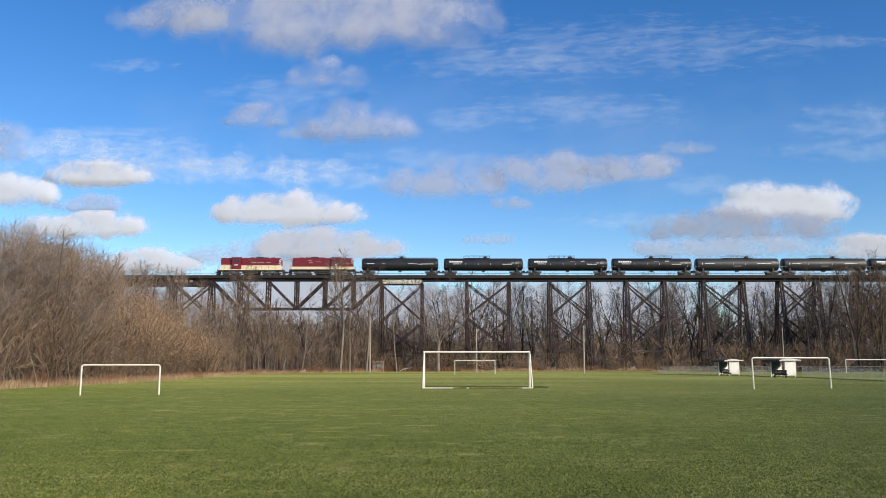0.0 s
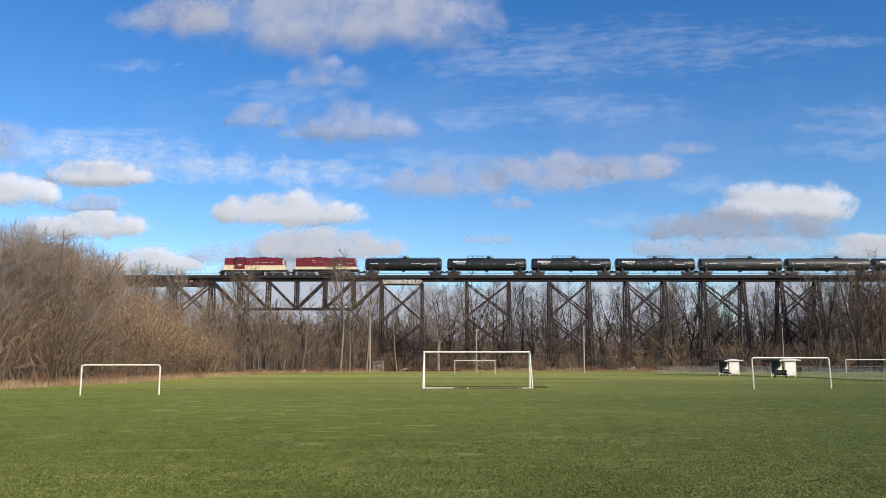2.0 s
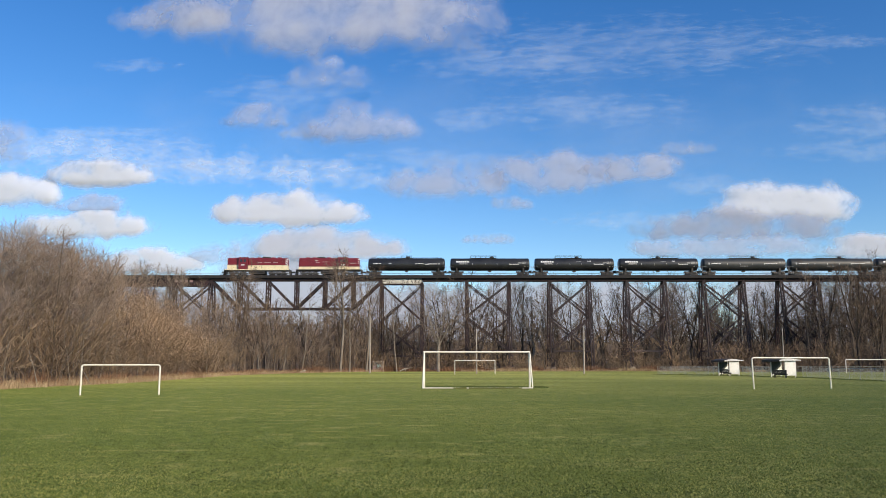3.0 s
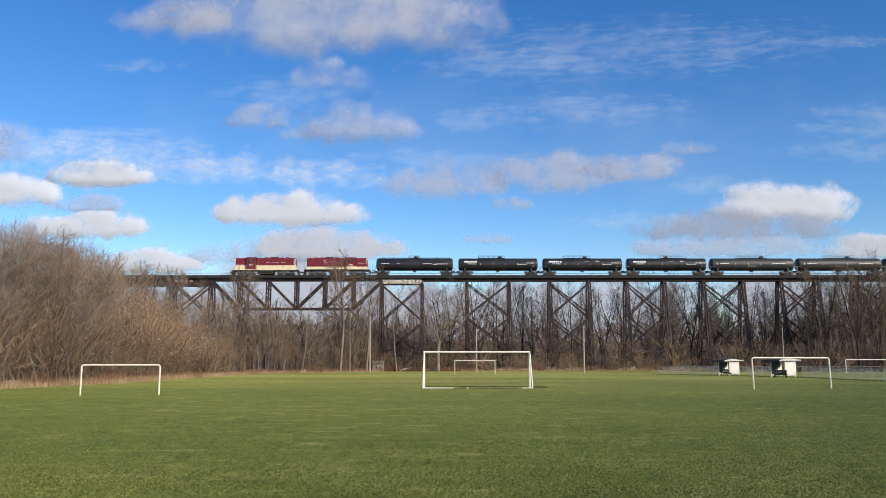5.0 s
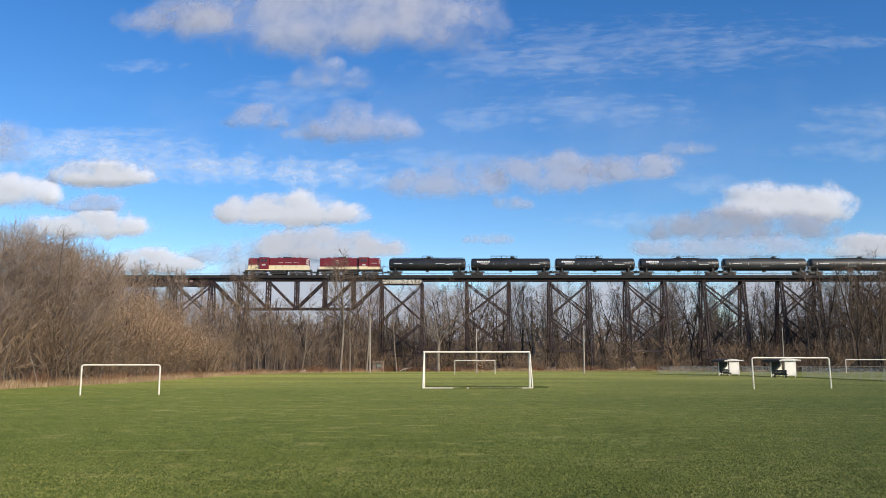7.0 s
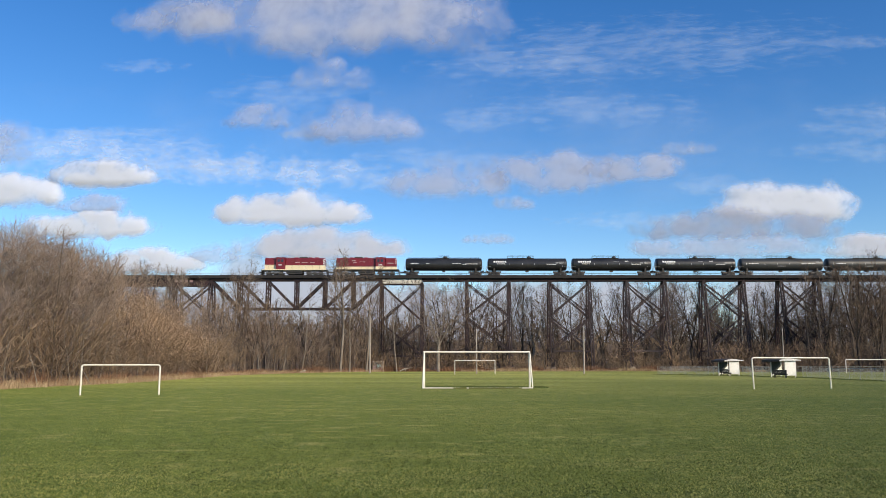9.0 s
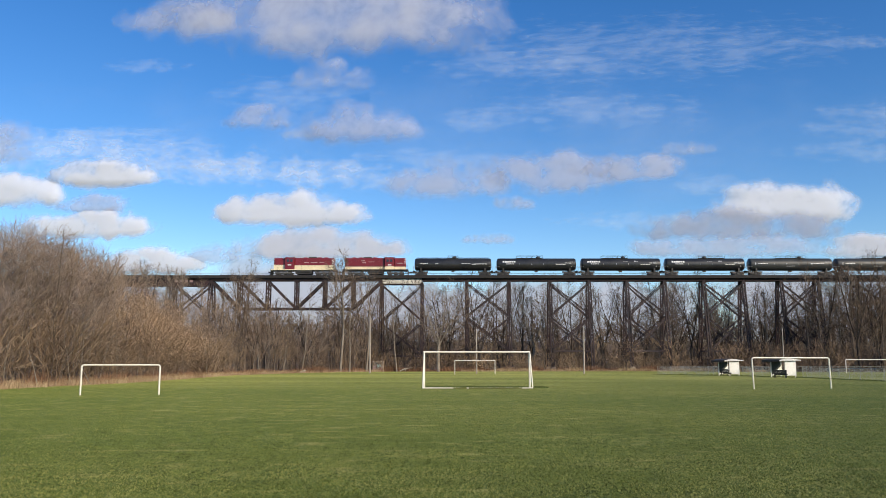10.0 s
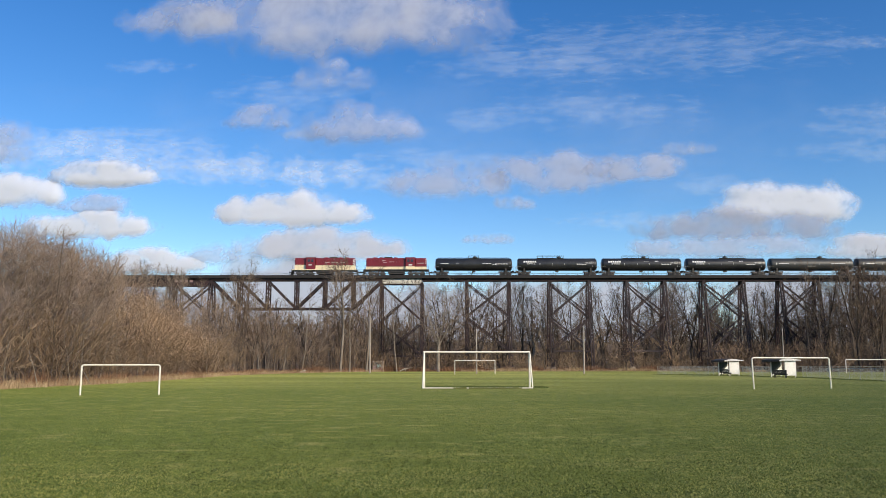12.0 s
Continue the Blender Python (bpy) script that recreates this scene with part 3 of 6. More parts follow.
def locomotive(m, label, cab_left, band, short_end, words):
    """A high-hooded road switcher, 14.9 m over the platforms. The cab end is mirrored by k."""
    L = thing("locomotive", label, "locomotive", m, "train on the viaduct")
    k = 1 if cab_left else -1

    def bx(s, x0, y0, z0, x1, y1, z1, cut=0.0):
        a, b = sorted((x0 * k, x1 * k))
        s.box(a, y0, z0, b, y1, z1, cut=cut)

    s = Shape()
    s.box(-7.6, -1.5, 1.2, 7.6, 1.5, 1.42)
    for e in (-1, 1):
        s.box(min(e * 7.6, e * 7.72), -1.5, 0.55, max(e * 7.6, e * 7.72), 1.5, 1.42)
    part("underframe", s, BLACK_PAINT, L)
    for y in (-1, 1):
        s = Shape()
        s.box(-7.55, y * 1.52 - 0.02, 1.26, 7.55, y * 1.52 + 0.02, 1.44)
        if words == 3:
            part("side_sill", s, LOCO_CREAM, L, "cream-painted side sill")
        else:
            part("side_sill", s, BLACK_PAINT, L, "black side sill")
    s = Shape()
    s.sides([(-1.7, 0.35), (-1.9, 0.6), (-1.9, 1.2), (1.9, 1.2), (1.9, 0.6), (1.7, 0.35)], -1.35, 1.35)
    part("fuel_tank", s, BLACK_PAINT, L)
    for e in (-1, 1):
        s = Shape()
        s.tube((e * 0.2 - 1.4, -1.42 * e, 0.9), (e * 0.2 + 1.4, -1.42 * e, 0.9), 0.16, n=10)
        part("air_reservoir", s, BLACK_PAINT, L)
    z0, z1 = 1.42, 4.18
    zb = z0 + band
    # long hood, in its cream lower and maroon upper halves
    for nm, za, zc, mat in (("long_hood_lower", z0, zb, LOCO_CREAM), ("long_hood_upper", zb, z1, LOCO_RED)):
        s = Shape()
        bx(s, -2.2, -0.98, za, 7.15, 0.98, zc, cut=0.0 if zc < z1 else 0.16)
        if zc < z1:
            for i in range(9):
                bx(s, -1.7 + i * 0.95, -1.0, za + 0.1, -0.95 + i * 0.95, 1.0, zc - 0.06)
        part(nm, s, mat, L)
    zs = zb + short_end
    for nm, za, zc, mat in (("short_hood_lower", z0, zs, LOCO_CREAM), ("short_hood_upper", zs, z1, LOCO_RED)):
        s = Shape()
        bx(s, -7.1, -0.98, za, -4.35, 0.98, zc, cut=0.0 if zc < z1 else 0.16)
        part(nm, s, mat, L)
    s = Shape()
    bx(s, -4.35, -1.5, z0 if short_end else zb, -2.2, 1.5, z1 + 0.02)
    s.sides([(k * x, z) for x, z in ((-4.5, z1 + 0.02), (-4.5, z1 + 0.1), (-2.05, z1 + 0.1), (-2.05, z1 + 0.02))], -1.6, 1.6)
    s.sides([(k * x, z) for x, z in ((-4.5, z1 + 0.1), (-4.4, z1 + 0.17), (-2.15, z1 + 0.17), (-2.05, z1 + 0.1))], -1.1, 1.1)
    cab = part("cab", s, LOCO_RED, L, "maroon cab with side windows")
    if not short_end:
        s = Shape()
        bx(s, -4.35, -1.5, z0, -2.2, 1.5, zb)
        part("cab_lower", s, LOCO_CREAM, L)
    for y in (-1, 1):
        for x in (-3.95, -3.1):
            s = Shape()
            bx(s, x, y * 1.53 - 0.02, 3.2, x + 0.5, y * 1.53 + 0.02, 3.78)
            part("cab_window", s, DARK_GLASS, cab)
    # roof gear
    for x in (0.2, 3.6, 5.1):
        s = Shape()
        s.tube((k * x, 0, z1), (k * x, 0, z1 + 0.2), 0.55, n=16)
        s.tube((k * x, 0, z1 + 0.2), (k * x, 0, z1 + 0.24), 0.4, n=16)
        part("radiator_fan", s, LOCO_RED, L)
    s = Shape()
    bx(s, 1.0, -0.5, z1, 2.9, 0.5, z1 + 0.34, cut=0.08)
    part("exhaust_housing", s, BLACK_PAINT, L)
    s = Shape()
    for i in range(3):
        s.tube((k * (-1.5 + 0.2 * i), 0.12 * i, z1 + 0.12), (k * (-0.9 + 0.2 * i), 0.12 * i, z1 + 0.12), 0.06, 0.11, n=8)
    part("air_horn", s, GALVANISED, L)
    for i in range(7):
        for y in (-1, 1):
            if i in (2, 3):
                continue
            s = Shape()
            bx(s, -1.2 + i * 1.15, y * 0.99 - 0.03, z1 - 0.95, -0.35 + i * 1.15, y * 0.99 + 0.03, z1 - 0.3)
            for q in range(5):
                bx(s, -1.15 + i * 1.15, y * 1.02 - 0.02, z1 - 0.9 + q * 0.12, -0.4 + i * 1.15, y * 1.02 + 0.02, z1 - 0.84 + q * 0.12)
            part("louvre_panel", s, LOCO_RED, L)
    # ends: chevrons and headlights
    for e in (-1, 1):
        xe = k * (7.15 if e > 0 else -7.1)
        o = k * e
        s = Shape()
        for y in (-0.16, 0.16):
            s.tube((xe, y, 3.85), (xe + o * 0.08, y, 3.85), 0.12, n=12)
        part("headlight", s, LAMP_GLASS, L)
        for y in (-0.85, 0.85):
            s = Shape()
            s.box(xe - 0.02, y - 0.14, 3.7, xe + 0.02, y + 0.14, 3.98)
            part("number_board", s, WHITE_MARK, L)
    if words == 3:
        for i in range(4):
            s = Shape()
            s.sides([(k * (6.6 + q), z) for q, z in ((0.0, 3.7 - 0.42 * i), (0.56, 4.0 - 0.42 * i), (0.56, 3.8 - 0.42 * i), (0.0, 3.5 - 0.42 * i))], -0.995, -0.985)
            part("white_stripe", s, WHITE_MARK, L)
    else:
        for i in range(3):
            s = Shape()
            s.sides([(k * (-7.08 + q), z) for q, z in ((0.0, 4.0 - 0.42 * i), (0.3, 3.84 - 0.42 * i), (0.3, 3.66 - 0.42 * i), (0.0, 3.82 - 0.42 * i))], -0.995, -0.985)
            part("white_stripe", s, WHITE_MARK, L)
    # lettering past reading
    for a, b, z, h in ((0.1, 1.2, 3.04, 0.15), (1.6, 3.2, 3.04, 0.15), (3.7, 4.8, 3.04, 0.15)) if words == 3 else ((-4.2 - 2.2, -4.9, 2.85, 0.18), (2.6, 3.4, 3.45, 0.22), (2.3, 3.2, 3.0, 0.16), (0.4, 1.7, 3.2, 0.12)):
        for y in (-1, 1):
            s = Shape()
            n = max(3, int((b - a) / 0.2))
            for i in range(n):
                bx(s, a + (b - a) * i / n, y * 1.045 - 0.012, z, a + (b - a) * (i + 0.72) / n, y * 1.045 + 0.012, z + h)
            part("lettering", s, FADED_WHITE, L)
    s = Shape()
    bx(s, -3.75, -1.53, 2.35, -2.9, -1.515, 2.62)
    part("cab_number", s, WHITE_MARK, L)
    # handrails and steps
    for y in (-1.47, 1.47):
        s = Shape()
        for a, b in ((-2.1, 7.5), (-7.5, -4.5)):
            s.tube((k * a, y, 2.4), (k * b, y, 2.4), 0.02, n=6)
            n = max(2, int((b - a) / 1.5))
            for i in range(n + 1):
                x = k * (a + (b - a) * i / n)
                s.tube((x, y, 1.42), (x, y, 2.4), 0.018, n=6)
        part("handrail", s, BLACK_PAINT, L)
        for e in (-1, 1):
            s = Shape()
            for i in range(3):
                s.box(e * 7.35 - 0.25, y - 0.2, 0.45 + 0.3 * i, e * 7.35 + 0.25, y + 0.05, 0.49 + 0.3 * i)
            s.box(e * 7.35 - 0.28, y - 0.2, 0.42, e * 7.35 - 0.25, y + 0.05, 1.4)
            s.box(e * 7.35 + 0.25, y - 0.2, 0.42, e * 7.35 + 0.28, y + 0.05, 1.4)
            part("steps", s, BLACK_PAINT, L)
    for e in (-1, 1):
        s = Shape()
        s.sides([(e * 7.72, 0.15), (e * 7.72, 0.55), (e * 7.8, 0.55), (e * 8.0, 0.12)], -1.3, 1.3)
        part("pilot", s, BLACK_PAINT, L)
        coupler(L, e * 7.7, e)
        truck(L, e * 4.7, 0.51, 2.74, True)
    return L


def tank_car(m, label, length, gear, marks, paint=TANK_BLACK):
    """A long black tank car: shell, saddles, stub sills, valve housing with platform."""
    C = thing("tank_car", label, "tank car", m, "train on the viaduct")
    h, r, zc = length / 2, 1.47, 2.72
    s = Shape()
    prof = []
    for i in range(7):
        a = math.pi / 2 * i / 6
        prof.append((-h + 0.42 - 0.42 * math.cos(a), r * math.sin(a) ** 0.55 if i else 0.02))
    prof += [(-h + 0.42 + (length - 0.84) * i / 6, r) for i in range(1, 6)]
    prof += [(-x, q) for x, q in prof[6::-1]]
    s.lathe(prof, 32, pose(0, 0, zc))
    part("tank_shell", s, paint, C, smooth=True)
    for x in (-h + 0.9, -length / 6, length / 6, h - 0.9):
        s = Shape()
        s.tube((x - 0.05, 0, zc), (x + 0.05, 0, zc), r + 0.018, n=32)
        part("weld_band", s, paint, C)
    for e in (-1, 1):
        xt = e * (h - 1.55)
        s = Shape()
        s.sides([(xt - 0.5, 0.9), (xt - 0.4, 1.9), (xt + 0.4, 1.9), (xt + 0.5, 0.9)], -0.4, 0.4)
        for y in (-0.85, 0.85):
            s.sides([(xt - 0.16, 1.15), (xt - 0.16, 1.9), (xt + 0.16, 1.9), (xt + 0.16, 1.15)], y - 0.25, y + 0.25)
        part("saddle", s, BLACK_PAINT, C)
        s = Shape()
        a, b = sorted((e * (h - 3.2), e * (h + 0.35)))
        s.box(a, -0.35, 0.78, b, 0.35, 1.1)
        s.box(e * (h + 0.3) - 0.06, -1.45, 0.95, e * (h + 0.3) + 0.06, 1.45, 1.12)
        s.box(*((b - 0.5, -1.3, 1.1, b, 1.3, 1.14) if e > 0 else (a, -1.3, 1.1, a + 0.5, 1.3, 1.14)))
        part("stub_sill", s, BLACK_PAINT, C)
        s = Shape()
        for y in (-1.42, 1.42):
            s.tube((e * (h - 0.7), y, 0.55), (e * (h - 0.7), y, 1.15), 0.025, n=6)
            s.tube((e * (h + 0.3), y, 0.55), (e * (h + 0.3), y, 2.2), 0.025, n=6)
            s.tube((e * (h - 0.7), y, 0.55), (e * (h + 0.3), y, 0.55), 0.025, n=6)
            s.tube((e * (h - 0.7), y, 2.15), (e * (h + 0.3), y, 2.15), 0.025, n=6)
        s.tube((e * (h + 0.3), -1.42, 2.15), (e * (h + 0.3), 1.42, 2.15), 0.025, n=6)
        part("end_handrail", s, GALVANISED, C)
        coupler(C, e * (h + 0.3), e)
        truck(C, xt, 0.46, 1.78)
    # valve housing, platform and safety railing on top
    vx = gear[0]
    s = Shape()
    s.tube((vx, 0, zc + r - 0.1), (vx, 0, zc + r + 0.3), 0.48, n=16)
    s.tube((vx, 0, zc + r + 0.3), (vx, 0, zc + r + 0.42), 0.56, n=16)
    s.tube((vx, 0, zc + r + 0.42), (vx, 0, zc + r + 0.5), 0.32, n=12)
    part("valve_housing", s, paint, C)
    s = Shape()
    s.box(gear[1], -0.75, zc + r - 0.02, gear[2], 0.75, zc + r + 0.03)
    part("platform", s, BLACK_PAINT, C)
    s = Shape()
    n = max(2, int((gear[2] - gear[1]) / 1.1))
    for y in (-0.75, 0.75):
        s.tube((gear[1], y, zc + r + 0.55), (gear[2], y, zc + r + 0.55), 0.03, n=6)
        for i in range(n + 1):
            x = gear[1] + (gear[2] - gear[1]) * i / n
            s.tube((x, y, zc + r - 0.25), (x, y, zc + r + 0.55), 0.03, n=6)
    part("safety_railing", s, BLACK_PAINT, C)
    if gear[3]:
        s = Shape()
        for y in (-0.5, 0.5):
            s.tube((-h + 0.7, y, zc + r + 0.12), (h - 0.7, y, zc + r + 0.12), 0.03, n=6)
            for i in range(11):
                x = -h + 0.8 + (length - 1.6) * i / 10
                s.tube((x, y, zc + r - 0.12), (x, y, zc + r + 0.12), 0.03, n=6)
        part("running_board_rail", s, BLACK_PAINT, C)
    s = Shape()
    for y in (-1, 1):
        for x in (vx - 0.25, vx + 0.25):
            s.pipe([(x, y * (r + 0.1) * math.cos(a), zc + (r + 0.1) * math.sin(a)) for a in (0.8, 1.0, 1.2, 1.45)], 0.025, 6)
        for i in range(4):
            a = 0.8 + 0.6 * i / 3
            s.tube((vx - 0.25, y * (r + 0.1) * math.cos(a), zc + (r + 0.1) * math.sin(a)), (vx + 0.25, y * (r + 0.1) * math.cos(a), zc + (r + 0.1) * math.sin(a)), 0.02, n=6)
    part("side_ladder", s, BLACK_PAINT, C)
    s = Shape()
    s.box(-0.35, -0.35, 0.95, 0.35, 0.35, 1.3, cut=0.05)
    s.tube((0, -0.9, 1.0), (0, 0.9, 1.0), 0.05, n=8)
    part("bottom_outlet", s, BLACK_PAINT, C)
    # stencilled marks: plain bars wrapped on the shell
    for x0, x1, a0, a1, mat, bars in marks:
        s = Shape()
        n = bars
        for i in range(n):
            xa, xb = x0 + (x1 - x0) * i / n, x0 + (x1 - x0) * (i + (0.8 if n > 1 else 1)) / n
            for q in range(3):
                b0, b1 = a0 + (a1 - a0) * q / 3, a0 + (a1 - a0) * (q + 1) / 3
                rr = r + 0.024
                s.add([(x, -rr * math.cos(a), zc + rr * math.sin(a)) for x, a in ((xa, b0), (xb, b0), (xb, b1), (xa, b1))], [(0, 1, 2, 3)])
        part("stencil", s, mat, C, "worn grey stencilled marks" if mat is STENCIL_GREY else "white stencilled marks")
    return C


TRAIN = []
RED_LABEL = "maroon and cream diesel locomotive with white chevron stripes on its end"
TRAIN.append(locomotive(pose(-45.3, TRACK_Y, RAIL_Z), RED_LABEL, True, 1.02, 0.12, 3))
TRAIN.append(locomotive(pose(-28.4, TRACK_Y, RAIL_Z), "faded maroon diesel locomotive with a narrow cream band", False, 0.72, 0.0, 2))
TICKS = [(x, x + 0.06, -0.15, 0.12, WHITE_MARK, 1) for x in (-4.2, -1.2, 1.6, 4.5)]
BIG = [(-8.0, -4.9, 0.22, 0.5, WHITE_MARK, 6), (7.55, 8.55, 0.28, 0.36, STENCIL_GREY, 4), (7.55, 8.55, 0.14, 0.22, STENCIL_GREY, 3), (7.55, 8.4, 0.0, 0.08, STENCIL_GREY, 4), (8.1, 8.3, -0.42, -0.3, WHITE_MARK, 1), (-7.2, -5.2, -0.05, 0.06, WHITE_MARK, 5), (4.6, 6.8, -0.12, 0.0, WHITE_MARK, 6), (6.6, 8.2, 0.1, 0.2, WHITE_MARK, 2)]
PLAIN = [(7.9, 9.0, 0.3, 0.38, STENCIL_GREY, 4), (7.9, 8.9, 0.16, 0.24, STENCIL_GREY, 3), (-1.2, 0.8, -0.42, -0.28, STENCIL_GREY, 5), (-7.9, -5.6, 0.02, 0.14, WHITE_MARK, 7), (4.4, 7.6, 0.0, 0.12, WHITE_MARK, 8), (-8.6, -8.4, -0.1, 0.2, WHITE_MARK, 1)]
STREAK = [(-7.8, -5.9, 0.0, 0.12, WHITE_MARK, 6), (-4.2, -3.4, 0.02, 0.1, WHITE_MARK, 2), (2.0, 4.2, 0.02, 0.1, WHITE_MARK, 3), (5.0, 8.0, -0.06, 0.06, WHITE_MARK, 5), (4.4, 5.4, -0.15, -0.05, WHITE_MARK, 2)]
TAG = [(3.0, 3.9, 0.4, 0.52, WHITE_MARK, 3), (0.4, 1.6, 0.36, 0.44, STENCIL_GREY, 4)]
BLACK = "black tank car with white stencilling and a railed valve platform"
for mid, length, gear, marks, label in (
    (-10.16, 18.16, (0.35, -1.2, 1.2, True), STREAK, "glossy black tank car with a full-length rail along its top"),
    (9.53, 18.76, (0.5, -4.6, 1.5, False), BIG + TICKS, BLACK),
    (29.45, 18.76, (0.7, -4.4, 1.7, False), BIG + TICKS + TAG, BLACK),
    (49.30, 18.76, (0.1, -1.4, 4.7, False), BIG + TICKS + TAG, BLACK),
    (69.52, 19.62, (2.4, -3.4, 3.6, False), PLAIN + TICKS, "dusty black tank car with a long railed platform on top"),
    (90.04, 19.76, (2.4, -3.4, 3.6, False), PLAIN + TICKS, "dusty black tank car with a long railed platform on top"),
    (110.09, 18.83, (0.5, -4.6, 1.5, False), BIG + TICKS, BLACK),
):
    TRAIN.append(tank_car(pose(mid, TRACK_Y, RAIL_Z), label, length, gear, marks, TANK_DUSTY if "dusty" in label else TANK_BLACK))


# ---- the playing field's things ----
def bent_goal(m, label, wide, high, radius=0.06, bend=0.22, lean=0.0):
    """A goal of one bent white pipe let into the ground; lean shifts its feet sideways."""
    s = Shape()
    w = wide / 2
    arc = [(-w + bend * (1 - math.cos(a)), high - bend * (1 - math.sin(a))) for a in (0, 0.4, 0.8, 1.2, math.pi / 2)]
    pts = [(-w + lean, 0, -0.15)] + [(x, 0, z) for x, z in arc] + [(-x, 0, z) for x, z in arc[::-1]] + [(w + lean, 0, -0.15)]
    s.pipe(pts, radius, 10)
    G = thing("football_goal", label, "goal", m, "goals on the field")
    part("goal_frame", s, PAINT_WHITE, G, smooth=True)
    return G


def full_goal(m):
    """The full-size goal: two posts, crossbar, back stays and ground rails."""
    G = thing("football_goal", "full-size white metal football goal without a net", "goal", m, "goals on the field")
    w, h, d = 3.69, 2.5, 1.15
    for k in (-1, 1):
        s = Shape()
        s.tube((k * w, 0, -0.05), (k * w, 0, h), 0.065, n=12)
        part("post", s, PAINT_WHITE, G, smooth=True)
        s = Shape()
        s.pipe([(k * w, 0.04, h - 0.05), (k * w, -0.35, h - 0.1), (k * (w + 0.07), -d, 0.06)], 0.045, 10)
        part("back_stay", s, PAINT_WHITE, G, smooth=True)
        s = Shape()
        s.tube((k * (w + 0.07), -d, 0.05), (k * w, 0, 0.05), 0.04, n=8)
        part("side_rail", s, PAINT_WHITE, G)
    s = Shape()
    s.tube((-w - 0.06, 0, h), (w + 0.06, 0, h), 0.065, n=12)
    part("crossbar", s, PAINT_WHITE, G, smooth=True)
    s = Shape()
    s.tube((-w - 0.07, -d, 0.045), (w + 0.07, -d, 0.045), 0.04, n=8)
    part("ground_rail", s, PAINT_WHITE, G)
    return G


full_goal(pose(2.37, 56.6, 0))
bent_goal(pose(5.08, 128.6, 0), "white square-cornered football goal at the far end of the field", 6.4, 2.2, 0.06, 0.05)
bent_goal(pose(-17.6, 44.2, 0, 0, 0, 11), "small bent-pipe white football goal without a net", 4.05, 1.62, 0.045, 0.13)
bent_goal(pose(23.7, 55.1, 0, 2.5, 0, 12), "medium bent-pipe white football goal near the fence", 5.92, 2.09, 0.047, 0.14, 0.11)
bent_goal(pose(76.0, 143.7, 0), "white football goal beyond the chain-link fence", 8.6, 2.4, 0.07, 0.1)

POLES = ((23.7, 135.8, 7.9, 0.13, 0.8), (-13.0, 143.7, 10.2, 0.14, -0.6), (5.65, 135.8, 7.4, 0.11, 0.0), (64.2, 152.0, 8.4, 0.09, 0.3))
for x, y, h, r, lean in POLES:
    P = thing("wooden_pole", "weathered grey wooden pole standing in the grass", "pole", pose(x, y, 0, 0, lean), "poles along the field")
    s = Shape()
    s.tube((0, 0, -0.3), (0, 0, h), r, r * 0.72, 10)
    part("shaft", s, POLE_WOOD, P, smooth=True)
    s = Shape()
    s.tube((0, 0, h), (0, 0, h + 0.1), r * 0.85, r * 0.3, 10)
    part("cap", s, GALVANISED, P)


def dugout(m, label):
    """A small white players' shelter: closed ends, open along the front and the fence side."""
    D = thing("dugout", label, "shelter", m, "players' shelters by the fence")
    # local: front faces -x, long axis y
    for y in (-1.75, 1.75):
        s = Shape()
        s.box(-0.65, y - 0.05, 0.25, 0.95, y + 0.05, 2.15)
        for i in range(8):
            s.box(-0.65, y - 0.065, 0.27 + i * 0.235, 0.95, y - 0.05, 0.27 + i * 0.235 + 0.2)
        part("end_wall", s, SHED_WHITE, D)
    for z in (0.9, 2.05):
        s = Shape()
        s.box(0.9, -1.7, z, 0.96, 1.7, z + 0.09)
        part("back_rail", s, SHED_WHITE, D)
    s = Shape()
    s.sides([(-1.6, 2.2), (-1.6, 2.32), (-0.45, 2.58), (1.5, 2.36), (1.5, 2.26), (-0.45, 2.24)], -2.2, 2.2)
    part("roof", s, SHED_ROOF, D)
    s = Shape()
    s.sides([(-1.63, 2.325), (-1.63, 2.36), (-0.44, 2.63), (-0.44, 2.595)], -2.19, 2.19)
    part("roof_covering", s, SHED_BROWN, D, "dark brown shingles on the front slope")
    # fascia coloured dark for the shade on the front eave
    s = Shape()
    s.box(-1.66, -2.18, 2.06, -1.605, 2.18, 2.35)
    part("front_fascia", s, SHED_BROWN, D, "fascia board along the front eave, dark brown for its shade")
    for x in (-0.6, 0.9):
        for y in (-1.72, 1.72):
            s = Shape()
            s.box(x - 0.05, y - 0.05, -0.1, x + 0.05, y + 0.05, 2.3)
            part("corner_post", s, SHED_WHITE, D)
    # dark facings put the roof's shade on the end walls into colour
    for y in (-1.69, 1.69):
        s = Shape()
        s.box(-0.55, y - 0.006, 0.3, 0.85, y + 0.006, 2.12)
        part("end_lining", s, SHED_SHADE, D, "dark inner facing standing for the shade under the roof")
    # white triangle added for the patch of sun on the far end wall
    s = Shape()
    s.sides([(-0.5, 0.3), (0.84, 0.3), (0.84, 1.5)], 1.66, 1.68)
    part("corner_board", s, SHED_WHITE, D, "white triangle standing for sunlight on the far end wall")
    return D


